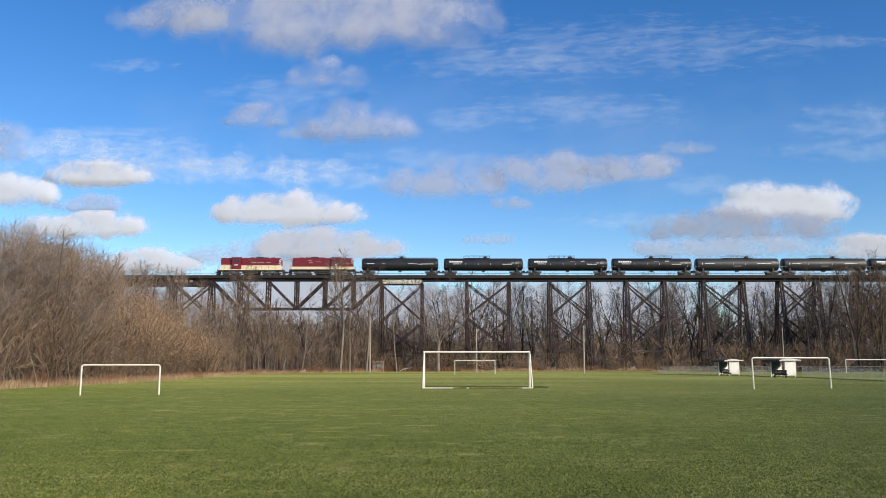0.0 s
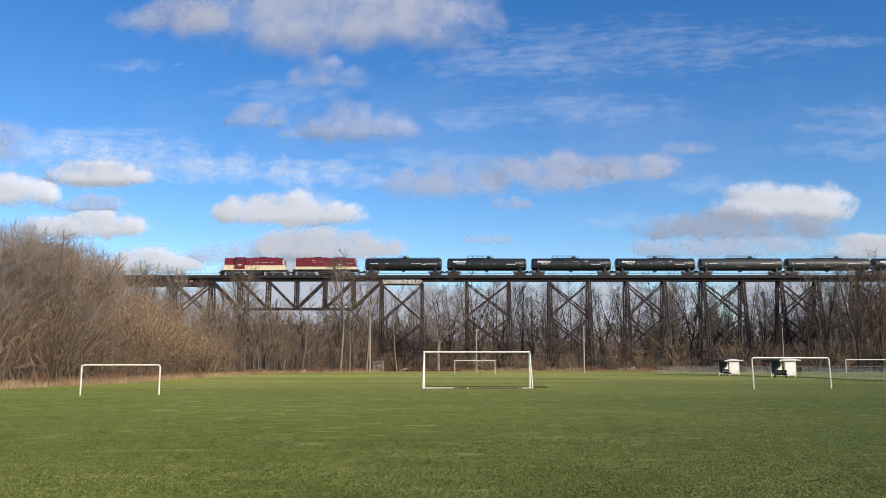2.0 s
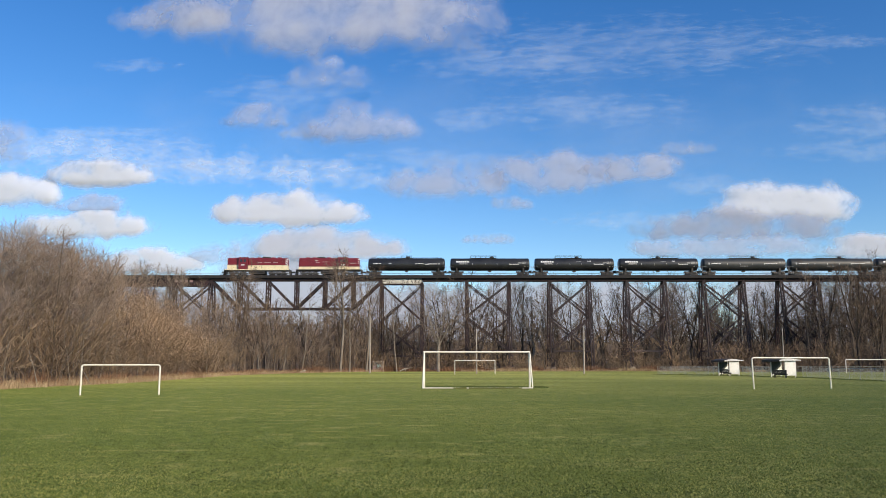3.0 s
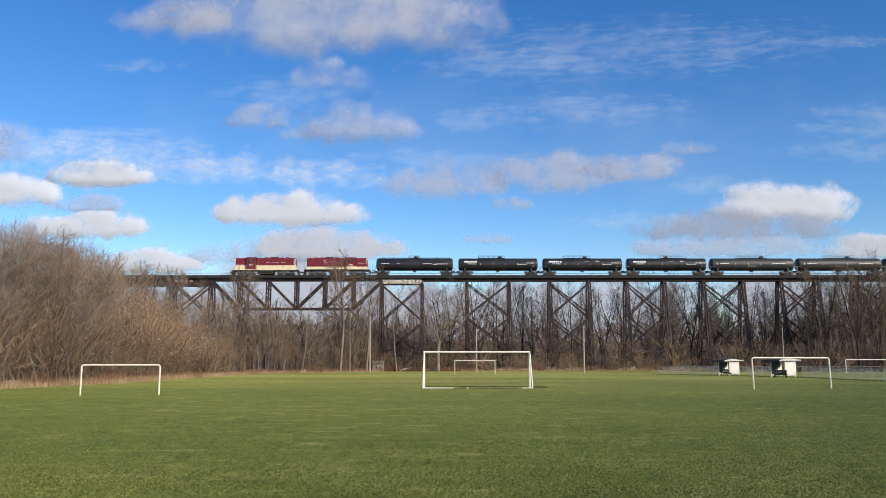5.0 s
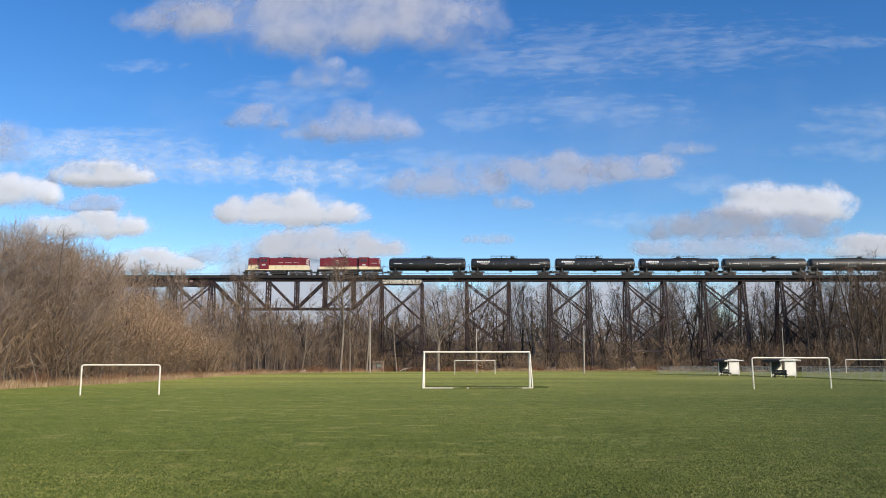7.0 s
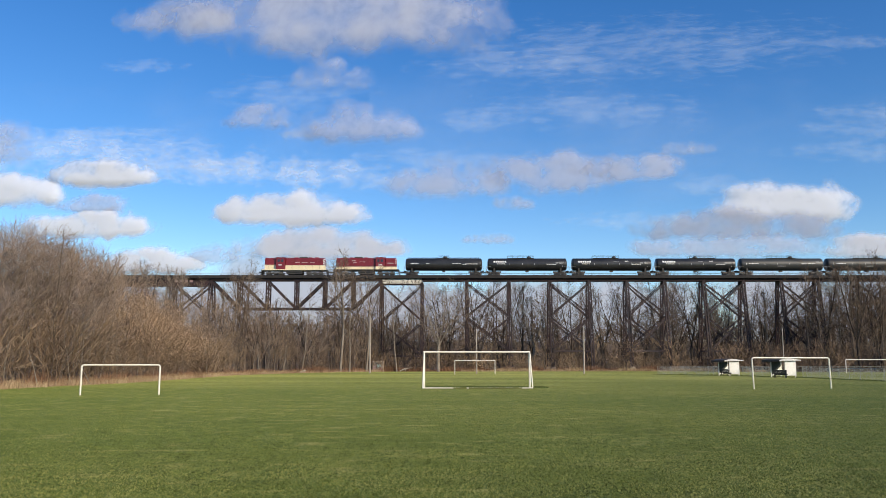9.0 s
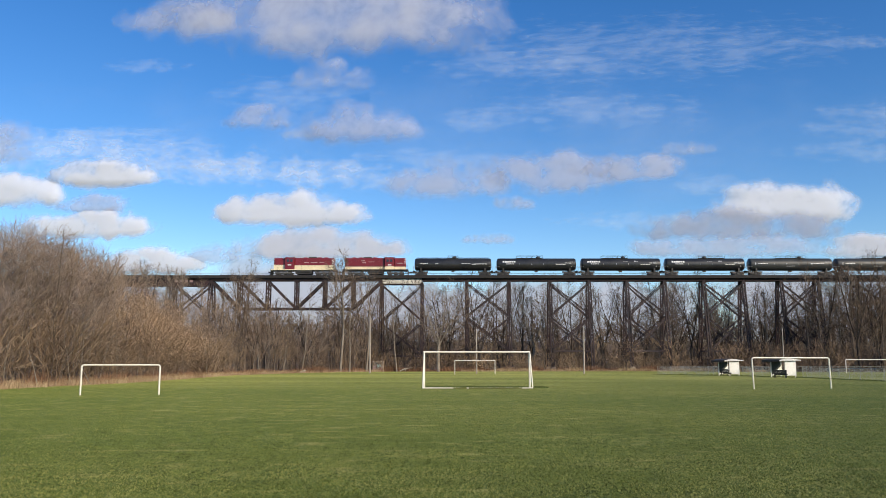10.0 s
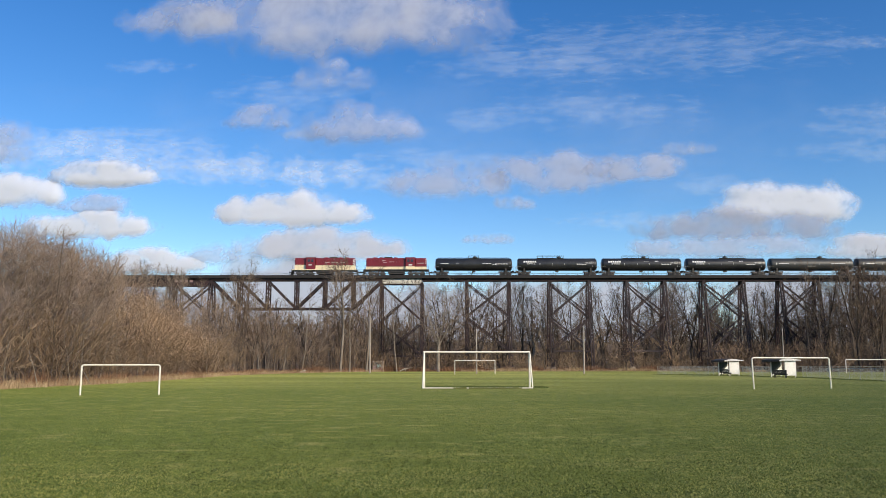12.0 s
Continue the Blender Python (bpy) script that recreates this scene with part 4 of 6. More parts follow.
def team_bench(m, w):
    """A dark timber bench with a back, on four legs; w is half its length."""
    B = thing("team_bench", "dark timber bench standing before the shelter", "bench", m, "benches at the shelters")
    for i in range(3):
        s = Shape()
        s.box(-0.22 + i * 0.15, -w, 0.42, -0.08 + i * 0.15, w, 0.47)
        part("seat_plank", s, BENCH, B)
    for i in range(3):
        s = Shape()
        s.box(0.24, -w, 0.46 + i * 0.16, 0.28, w, 0.61 + i * 0.16)
        part("back_plank", s, BENCH, B)
    s = Shape()
    s.box(-0.24, -w, 0.3, -0.2, w, 0.46)
    part("apron", s, BENCH, B)
    for y in (0.15 - w, w - 0.15):
        for x in (-0.15, 0.2):
            s = Shape()
            s.beam((x, y, 0.42), (x + (0.12 if x > 0 else -0.08), y, -0.02), 0.07, 0.07)
            part("leg", s, BENCH, B)
        s = Shape()
        s.beam((0.2, y, 0.42), (0.26, y, 0.9), 0.06, 0.06)
        part("back_support", s, BENCH, B)
    return B


team_bench(pose(39.55, 113.0, 0, 0, 0, 200), 0.85)
team_bench(pose(41.3, 99.0, 0, 0, 0, 236), 0.78)
SHELTER = "small white wooden players' shelter with an overhanging flat roof"
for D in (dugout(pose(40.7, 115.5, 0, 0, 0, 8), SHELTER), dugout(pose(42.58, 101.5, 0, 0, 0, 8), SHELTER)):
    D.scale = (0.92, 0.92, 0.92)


def chain_fence(points, high, gap):
    """Chain-link fence: posts, top rail and a woven mesh."""
    F = thing("chain_link_fence", "grey galvanised chain-link fence beside the field", "fence", pose(0, 0, 0))
    wires = Shape()
    for (xa, ya), (xb, yb) in zip(points, points[1:]):
        length = math.hypot(xb - xa, yb - ya)
        n = max(1, round(length / gap))
        d = Vector(((xb - xa) / length, (yb - ya) / length, 0))
        for i in range(n):
            s = Shape()
            p = Vector((xa, ya, 0)) + d * (length * i / n)
            s.tube(p + Vector((0, 0, -0.2)), p + Vector((0, 0, high + 0.03)), 0.028, n=8)
            s.tube(p + Vector((0, 0, high + 0.03)), p + Vector((0, 0, high + 0.08)), 0.042, 0.01, 8)
            part("post", s, FENCE_STEEL, F)
        s = Shape()
        s.tube((xa, ya, high - 0.02), (xb, yb, high - 0.02), 0.024, n=6)
        part("top_rail", s, FENCE_STEEL, F)
        step = 0.16
        k = int(length / step)
        for i in range(k):
            a = Vector((xa, ya, 0.04)) + d * (i * step)
            for sg in (-1, 1):
                b = a + d * (sg * high * 0.55)
                along = (b - Vector((xa, ya, 0.04))).dot(d)
                top = high - 0.05
                if along < 0 or along > length:
                    lim = (0 if along < 0 else length)
                    fr = abs((lim - i * step) / (high * 0.55))
                    b = a + d * (lim - i * step)
                    top = 0.04 + (high - 0.09) * fr
                    if fr < 0.03:
                        continue
                b.z = top
                wires.beam(a, b, 0.0055, 0.0055)
    part("wire_mesh", wires, FENCE_STEEL, F, "woven wire mesh")
    return F


chain_fence([(34.4, 129.5), (38.6, 121.5), (41.3, 117.2)], 1.2, 2.6)
chain_fence([(42.2, 113.8), (43.4, 103.2)], 1.2, 2.6)
chain_fence([(44.4, 99.8), (43.0, 76.5), (44.5, 50.0)], 1.2, 2.6)
chain_fence([(34.4, 129.5), (50, 140.0), (66, 141.0), (95, 141.5)], 1.2, 2.9)

# pale fallen limbs at the wood's edge
for x, y, turn, run in ((-8.6, 175.0, 10, 0.8), (-25.2, 146.0, -12, 0.55)):
    B = thing("fallen_branch", "pale barkless fallen branch lying in the dead grass", "branch", pose(x, y, -0.05, 0, 0, turn), "fallen branches")
    s = Shape()
    s.pipe([(-0.9 * run, 0, 0.06), (-0.75 * run, 0, 0.3), (-0.3 * run, 0.05, 0.42), (0.25 * run, 0, 0.62), (0.8 * run, -0.05, 0.98 * run), (1.0 * run, 0, 0.9 * run)], 0.09, 7)
    part("limb", s, BARE_WOOD, B, smooth=True)
    s = Shape()
    s.pipe([(0.25 * run, 0, 0.62), (0.5 * run, -0.2, 0.5), (0.7 * run, -0.25, 0.06)], 0.06, 6)
    part("side_limb", s, BARE_WOOD, B, smooth=True)

# boulders and a painted block at the foot of the towers
s = Shape()
s.box(-1.3, -1.0, -0.2, 1.3, 1.0, 2.3, cut=0.15)
block = thing("concrete_block", "grey concrete block covered with faded pink and teal graffiti", "concrete block", pose(-14.2, 174.5, 0, 0, 0, 12))
part("body", s, CONCRETE, block)
for mat, x, z, w, h, a in ((GRAFFITI_PINK, -0.75, 0.8, 0.75, 1.3, 12), (GRAFFITI_TEAL, 0.25, 1.3, 0.8, 0.7, -20), (GRAFFITI_PINK, 0.7, 0.6, 0.7, 0.5, 25), (GRAFFITI_TEAL, -0.5, 1.8, 0.6, 0.35, -8)):
    s = Shape()
    s.box(-w / 2, -0.006, -h / 2, w / 2, 0.006, h / 2, m=pose(x, -1.01, z, 0, a))
    part("painted_stroke", s, mat, block)
s = Shape()
for a, b, r in (((-1.6, 0, 0.3), (0.6, 0.4, 1.1), 0.09), ((0.2, 0.2, 0.8), (1.5, -0.2, 0.9), 0.07), ((-0.6, 0.1, 0.6), (-0.3, 0.5, 1.5), 0.06)):
    s.tube(a, b, r, r * 0.5, 7)
solid("fallen_branch", s, PALE_BARK, "bleached broken branch lying at the wood's edge", "branch", m=pose(-7.2, 176, -0.1))


# ---- trees ----
def tubes(segs, n):
    """Tapered prisms for many pieces of branch at once. segs: rows of start, end, two radii."""
    segs = np.asarray(segs, np.float32)
    a, b, r0, r1 = segs[:, 0:3], segs[:, 3:6], segs[:, 6], segs[:, 7]
    d = b - a
    d /= np.linalg.norm(d, axis=1, keepdims=True) + 1e-9
    ref = np.where(np.abs(d[:, 2:3]) > 0.9, np.array([[1.0, 0, 0]]), np.array([[0, 0, 1.0]]))
    s = np.cross(d, ref)
    s /= np.linalg.norm(s, axis=1, keepdims=True) + 1e-9
    u = np.cross(d, s)
    rings = []
    for base, r in ((a, r0), (b, r1)):
        for k in range(n):
            c, q = math.cos(2 * math.pi * k / n), math.sin(2 * math.pi * k / n)
            rings.append(base + (s * c + u * q) * r[:, None])
    v = np.stack(rings, 1).reshape(-1, 3)
    o = (np.arange(len(segs)) * 2 * n)[:, None]
    f = np.concatenate([o + np.array([[k, (k + 1) % n, n + (k + 1) % n, n + k]]) for k in range(n)])
    return v, f


def slips(segs, seed=1):
    """Fine twigs as slim tapering slips, each turned its own way round its axis."""
    segs = np.asarray(segs, np.float32)
    a, b, r0, r1 = segs[:, 0:3], segs[:, 3:6], segs[:, 6:7], segs[:, 7:8]
    d = b - a
    side = np.cross(d, np.random.default_rng(seed).normal(0, 1, d.shape))
    side /= np.linalg.norm(side, axis=1, keepdims=True) + 1e-9
    v = np.stack([a - side * r0 * 1.25, a + side * r0 * 1.25, b + side * r1, b - side * r1], 1).reshape(-1, 3)
    return v, np.arange(len(v)).reshape(-1, 4)


def both(a, b):
    return np.concatenate([a[0], b[0]]), np.concatenate([a[1], b[1] + len(a[0])])


def grow(seed, top, base, wide, leaders=1, tilt=16, limbs=9, subs=6, twigs=4, thin=0.016, stout=0.011, steep=(70, 34), rise=0.24, stray=0.08, spray=0.9, pieces=(12, 10, 6, 3), forks=2):
    """The pieces of a leafless tree: a trunk that parts into leaders at its base height, limbs that sweep up from them,
    side branches, and sprays of fine twigs. Returns stout pieces and fine ones."""
    rng = np.random.default_rng(seed)
    wood, fine = [], []

    def shoot(p, d, length, r0, r1, n, lift, wander):
        """One stem: its points, directions and radii."""
        out = []
        r = r0
        for i in range(n):
            d = d + rng.normal(0, wander, 3)
            d[2] += lift / n
            d = d / np.linalg.norm(d)
            q = p + d * length / n
            r2 = r0 + (r1 - r0) * ((i + 1) / n) ** 0.8
            (wood if r > thin * 1.6 else fine).append((*p, *q, r, r2))
            p, r = q, r2
            out.append((p, d, r))
        return out

    def along(stem, f):
        """Place, direction and radius at a share f of a stem."""
        k = min(int(f * len(stem)), len(stem) - 1)
        w = f * len(stem) - k
        q = stem[k - 1][0] if k else stem[0][0] - stem[0][1] * 1e-3
        return q + (stem[k][0] - q) * w, stem[k][1], stem[k][2]

    def aside(d, angle, az):
        s = np.cross(d, (0.0, 0.0, 1.0) if abs(d[2]) < 0.95 else (1.0, 0.0, 0.0))
        s = s / np.linalg.norm(s)
        u = np.cross(d, s)
        return d * math.cos(angle) + (s * math.cos(az) + u * math.sin(az)) * math.sin(angle)

    def twiggy(stem, length, count):
        for j in range(count):
            p, d, r = along(stem, rng.uniform(0.25, 0.98) if j else 0.99)
            e = aside(d, radians(rng.uniform(22, 52)), rng.uniform(0, 6.28)) + np.array([0, 0, 0.12])
            m = length * rng.uniform(0.55, 1.1)
            q = p + e * m * 0.5
            fine.append((*p, *q, thin * 0.85, thin * 0.6))
            for _ in range(forks):
                g = e + rng.normal(0, 0.32, 3)
                fine.append((*q, *(q + g * m * rng.uniform(0.35, 0.7)), thin * 0.6, thin * 0.25))

    lean = np.array([rng.normal(0, 0.03), rng.normal(0, 0.03), 1.0])
    r_foot = top * stout
    if leaders == 1:
        axes = [shoot(np.array([0, 0, -0.2]), lean, top * 0.93, r_foot, thin * 2, pieces[0], 0.1, stray * 0.4)]
        first = base / top
    else:
        axes, first = [], 0.1
        if base > 1.0:
            foot = shoot(np.array([0, 0, -0.2]), lean, base + 0.2, r_foot, r_foot * 0.8, 5, 0.0, 0.015)
            root, r_lead = foot[-1][0], r_foot * 0.8 * (1.25 / leaders) ** 0.5
        else:
            root, r_lead = np.array([0, 0, -0.15]), r_foot * (1.5 / leaders) ** 0.5
        turn0 = rng.uniform(0, 6.28)
        for k in range(leaders):
            az = turn0 + 2 * math.pi * k / leaders + rng.normal(0, 0.3)
            t = radians(tilt * rng.uniform(0.5, 1.3))
            d = np.array([math.cos(az) * math.sin(t), math.sin(az) * math.sin(t), math.cos(t)])
            at = root + (np.array([math.cos(az), math.sin(az), 0]) * wide * 0.12 if base <= 1.0 else 0)
            axes.append(shoot(at, d, (top - base) / math.cos(t) * rng.uniform(0.82, 1.0), r_lead, thin * 1.8, pieces[1], 0.25, stray * 0.6))
    for stem in axes:
        turn = rng.uniform(0, 6.28)
        n = max(3, round(limbs * (1 if leaders == 1 else 1.6 / leaders ** 0.6)))
        for j in range(n):
            f = first + (0.96 - first) * (j + rng.uniform(0, 0.7)) / n
            p, d, r = along(stem, f)
            turn += 2.4
            out = p[:2] / (np.linalg.norm(p[:2]) + 0.3)
            slope = radians(steep[0] + (steep[1] - steep[0]) * f + rng.normal(0, 6))
            e = np.array([math.cos(turn) + out[0] * 0.7, math.sin(turn) + out[1] * 0.7, 0])
            e = e / (np.linalg.norm(e) + 1e-6) * math.sin(slope) + np.array([0, 0, math.cos(slope)])
            length = wide * (1.25 - 0.85 * f) * rng.uniform(0.75, 1.2)
            limb = shoot(p, e, length, max(r * rng.uniform(0.5, 0.75), thin * 1.9), thin * 1.2, pieces[2], rise, stray)
            side = rng.choice((-1, 1))
            for q in range(subs):
                g = 0.2 + 0.75 * (q + rng.uniform(0, 0.6)) / subs
                p2, d2, r2 = along(limb, g)
                side = -side
                e2 = aside(d2, radians(rng.uniform(30, 50)), (0 if side > 0 else math.pi) + rng.normal(0, 0.7))
                m = length * (0.55 - 0.28 * g) * rng.uniform(0.7, 1.2)
                sub = shoot(p2, e2, m, max(r2 * 0.6, thin * 1.1), thin * 0.8, pieces[3], rise * 0.6, stray * 1.3)
                twiggy(sub, min(m * 0.55, spray) + 0.15, twigs)
            twiggy(limb, min(length * 0.3, spray), 2)
        twiggy(stem[-4:], spray, 6)
    return wood, fine


TALL = {}


def tree_kind(label, seed, top, bark, twig_stuff, **how):
    wood, fine = grow(seed, top, **how)
    T = thing("bare_tree", label, "tree", pose(0, 0, 0), "bare trees of the wood")
    TALL[T.name] = max(w[5] for w in fine)
    stem = min(0.05 if bark is not PALE_BARK else 0.07, 0.5 * max(w[6] for w in wood))
    big = [w for w in wood if w[6] > stem]
    small = [w for w in wood if w[6] <= stem]
    a = new("trunk", raw_mesh("trunk", *tubes(big, 5), bark))
    a.data.shade_smooth()
    b = new("crown", raw_mesh("crown", *both(tubes(small, 3), slips(fine)), twig_stuff))
    a.parent = b.parent = T
    return T


TREES = [
    tree_kind("tall slender leafless grey-brown tree", 11, 22.0, BARK, GREY_TWIGS, base=6.0, wide=4.2, limbs=20, subs=5, twigs=4, spray=1.1),
    tree_kind("tall leafless tree with steep upright limbs", 12, 21.0, DARK_BARK, DARK_TWIGS, base=5.5, wide=4.4, leaders=3, tilt=14, limbs=11, subs=5, twigs=3, spray=1.1, thin=0.021, steep=(60, 26), stout=0.015),
    tree_kind("broad leafless tree with spreading limbs", 13, 19.5, DARK_BARK, DARK_TWIGS, base=4.0, wide=5.2, leaders=4, tilt=25, limbs=11, subs=5, twigs=3, spray=1.1, thin=0.021, stout=0.017),
    tree_kind("slender leafless tree with a thin crown", 14, 20.5, BARK, GREY_TWIGS, base=7.0, wide=3.5, leaders=2, tilt=9, limbs=12, subs=5, twigs=4, spray=1.1),
    tree_kind("dark leafless tree with a dense twiggy crown", 15, 21.5, DARK_BARK, DARK_TWIGS, base=4.5, wide=5.2, leaders=3, tilt=18, limbs=13, subs=5, twigs=3, spray=1.1, thin=0.021, stout=0.016),
]
PALE_TREES = [
    tree_kind("leafless tree with a pale sunlit trunk", 21, 21.0, PALE_BARK, GREY_TWIGS, base=8.0, wide=4.6, leaders=2, tilt=10, limbs=14, subs=6, twigs=3, stout=0.012),
    tree_kind("thin leafless tree with a pale straight trunk", 22, 20.0, PALE_BARK, GREY_TWIGS, base=7.0, wide=3.2, limbs=17, subs=5, twigs=3, stout=0.009),
]
BROAD = tree_kind("large spreading leafless tree with stout pale grey limbs", 25, 20.5, PALE_BARK, GREY_TWIGS, base=5.5, wide=6.6, leaders=4, tilt=22, limbs=19, subs=7, twigs=4, stout=0.021, steep=(78, 32))
BANK_TREES = [
    tree_kind("low bushy leafless tree branching from the ground", 51, 13.0, BARK, TWIGS, base=0.4, wide=3.4, leaders=6, tilt=22, limbs=11, subs=5, twigs=3, thin=0.0115, stout=0.0065, stray=0.12, spray=0.75),
    tree_kind("bushy leafless grey-brown tree with a round crown", 52, 13.6, BARK, TWIGS, base=2.4, wide=3.5, leaders=5, tilt=25, limbs=12, subs=5, twigs=3, thin=0.0115, stout=0.0065, stray=0.12, spray=0.75),
    tree_kind("leafless scrub tree with fine upright twigs", 53, 14.8, BARK, BRUSH_TWIGS, base=0.6, wide=3.2, leaders=5, tilt=16, limbs=12, subs=5, twigs=3, thin=0.0115, stout=0.0065, stray=0.12, steep=(58, 28), spray=0.75),
]
for i, t in enumerate(TREES + PALE_TREES + BANK_TREES + [BROAD]):
    t.matrix_basis = pose(-70 - 9 * i, 205 + 3 * i, 0)


def plant(kind, x, y, scale, turn):
    t = copy_thing(kind, pose(x, y, 0, 0, 0, turn))
    t.scale = (scale, scale, scale)
    return t


GROVE = []


def grove():
    """The far trees of the wood, past counting, in one mesh."""
    vs, fs, k = [], [], 0
    for kind, x, y, scale, turn in GROVE:
        for ob in kind.children:
            me = ob.data
            v, f = np.zeros(len(me.vertices) * 3), np.zeros(len(me.loops), np.int32)
            me.vertices.foreach_get("co", v)
            me.loops.foreach_get("vertex_index", f)
            if any(len(p.vertices) != 4 for p in me.polygons):
                continue
            v = v.reshape(-1, 3) * scale
            c, q = math.cos(turn), math.sin(turn)
            vs.append(np.stack([v[:, 0] * c - v[:, 1] * q + x, v[:, 0] * q + v[:, 1] * c + y, v[:, 2]], 1))
            fs.append(f.reshape(-1, 4) + k)
            k += len(v)
    ob = new("distant_trees", raw_mesh("distant_trees", np.concatenate(vs), np.concatenate(fs), GREY_TWIGS))
    tagged(ob, "tall grey-brown leafless trees far behind the viaduct", "trees", kind="stuff")


rng = random.Random(42)
# single trees that stand out before the bridge
for kind, x, y, s in ((PALE_TREES[0], -20.5, 161, 1.14), (TREES[4], -21.4, 178, 1.18), (TREES[1], -17.2, 179, 1.02), (PALE_TREES[1], -18.8, 162.5, 1.04), (BROAD, -1.0, 172, 0.95), (PALE_TREES[0], -16.0, 168.5, 1.04),
                      (PALE_TREES[1], -10.0, 175, 0.95), (PALE_TREES[0], -41.6, 160, 1.0), (PALE_TREES[1], -40.3, 159, 1.05), (TREES[3], -47.0, 158, 0.95), (PALE_TREES[1], -33.2, 168, 0.85), (PALE_TREES[0], -38.5, 168, 0.9), (TREES[3], -30, 172, 0.8),
                      (TREES[0], -43.5, 177, 1.22), (TREES[1], -45.5, 180, 1.1), (TREES[0], -24.0, 180, 1.2), (TREES[2], -13.0, 182, 1.0), (BROAD, 53.0, 196, 1.02), (BROAD, 22.0, 195, 1.0), (TREES[2], 8.0, 181, 0.95), (TREES[4], 84.0, 176, 1.1), (TREES[1], 92.0, 172, 1.15), (TREES[4], 99.0, 178, 1.2)):
    plant(kind, x, y, s, rng.uniform(0, 360))


for i in range(24):
    x = -53 + i * 1.6 + rng.uniform(-1.2, 1.2)
    y = float(np.interp(x, [-53, -30, -14], [136, 152, 176])) + rng.uniform(1, 12)
    plant(BANK_TREES[i % 3], x, y, rng.uniform(0.6, 0.98), rng.uniform(0, 360))
for i in range(9):
    plant(BANK_TREES[i % 3], rng.uniform(86, 112), rng.uniform(160, 172), rng.uniform(0.9, 1.3), rng.uniform(0, 360))
for i in range(13):
    x = -50 + i * 2.6 + rng.uniform(-1.4, 1.4)
    y = float(np.interp(x, [-50, -30, -16], [138, 150, 172])) + rng.uniform(0, 6)
    plant(PALE_TREES[1], x, y, rng.uniform(0.42, 0.95), rng.uniform(0, 360))


def edge_x(y):
    """Where the wood's edge runs on the near bank."""
    return float(np.interp(y, [40, 54, 72, 94, 116, 136, 153, 174], [-34, -30, -28.2, -29.6, -31.2, -28.8, -24.4, -11]))


def bank_top(x, y):
    """How high the bank's crowns reach: they fall off towards the viaduct."""
    return 1.69 + y * float(np.interp(x / y, [-0.6, -0.517, -0.481, -0.46, -0.442, -0.417, -0.392, -0.353, -0.3], [0.176, 0.179, 0.17, 0.164, 0.152, 0.144, 0.134, 0.123, 0.117]))


def bank_plant(kind, x, y, scale, turn):
    """A tree of the near bank, no taller than the crowns round it."""
    return plant(kind, x, y, min(scale, bank_top(x, y) * rng.uniform(0.9, 1.03) / TALL[kind.name]), turn)


# wood on the near bank
for i in range(30):
    y = 55 + 74 * (i / 30) + rng.uniform(-1.5, 1.5)
    bank_plant(rng.choice([TREES[0], TREES[3]]), edge_x(y) - rng.uniform(11 if 77 < y < 108 else 4, 19), y, rng.uniform(0.5, 0.63) * float(np.interp(y, [56, 64, 75, 90, 126], [0.92, 0.9, 0.86, 0.88, 0.96])), rng.uniform(0, 360))
for i in range(60):
    y = 54 + 118 * (i / 60) + rng.uniform(-1.5, 1.5)
    depth = rng.uniform(2.0, 16) if i % 2 else rng.uniform(1.5, 9)
    low = 1.0 if depth < 14 else 1.08
    if 77 < y < 108 and depth < 11:
        depth += 11
    kind = rng.choice(BANK_TREES)
    if y > 118 and i % 2:
        bank_plant(rng.choice([TREES[1], TREES[4]]), edge_x(y) - depth, y, rng.uniform(0.55, 0.72), rng.uniform(0, 360))
        continue
    bank_plant(kind, edge_x(y) - depth, y, rng.uniform(0.78, 1.0) * low * float(np.interp(y, [54, 66, 100, 172], [1.03, 1.03, 0.97, 1.12])), rng.uniform(0, 360))
for i in range(22):
    y = 56 + i * 0.9
    bank_plant(rng.choice(BANK_TREES), edge_x(y) - rng.uniform(3.5, 12), y, rng.uniform(0.88, 1.02) * float(np.interp(y, [56, 64, 72, 78], [1.0, 1.06, 0.96, 0.84])), rng.uniform(0, 360))
for i in range(16):
    y = 57 + 5.6 * i + rng.uniform(-2, 2)
    if not 77 < y < 108:
        bank_plant(rng.choice([PALE_TREES[1], TREES[3]]), edge_x(y) - rng.uniform(0.8, 5), y, rng.uniform(0.25, 0.42), rng.uniform(0, 360))
# pale slanting saplings at the wood's edge
for i in range(13):
    y = 57 + 3.4 * i + rng.uniform(-1, 1)
    t = copy_thing(PALE_TREES[1], pose(edge_x(y) - rng.uniform(0.2, 2.0), y, 0, rng.uniform(-14, 14), rng.uniform(-24, 24), rng.uniform(0, 360)))
    k = rng.uniform(0.16, 0.28)
    t.scale = (k, k, k)
# taller grey trees on the bank where the deck comes out of the wood
for i in range(21):
    y = 118 + 24 * rng.random()
    off = -0.435 + 0.0057 * i + rng.uniform(-0.004, 0.004)
    high = (0.14 - 0.00095 * i) * rng.uniform(0.88, 1.04) * y + 1.7
    plant(TREES[0] if i % 3 else TREES[3], off * y, y, high / 20.5, rng.uniform(0, 360))
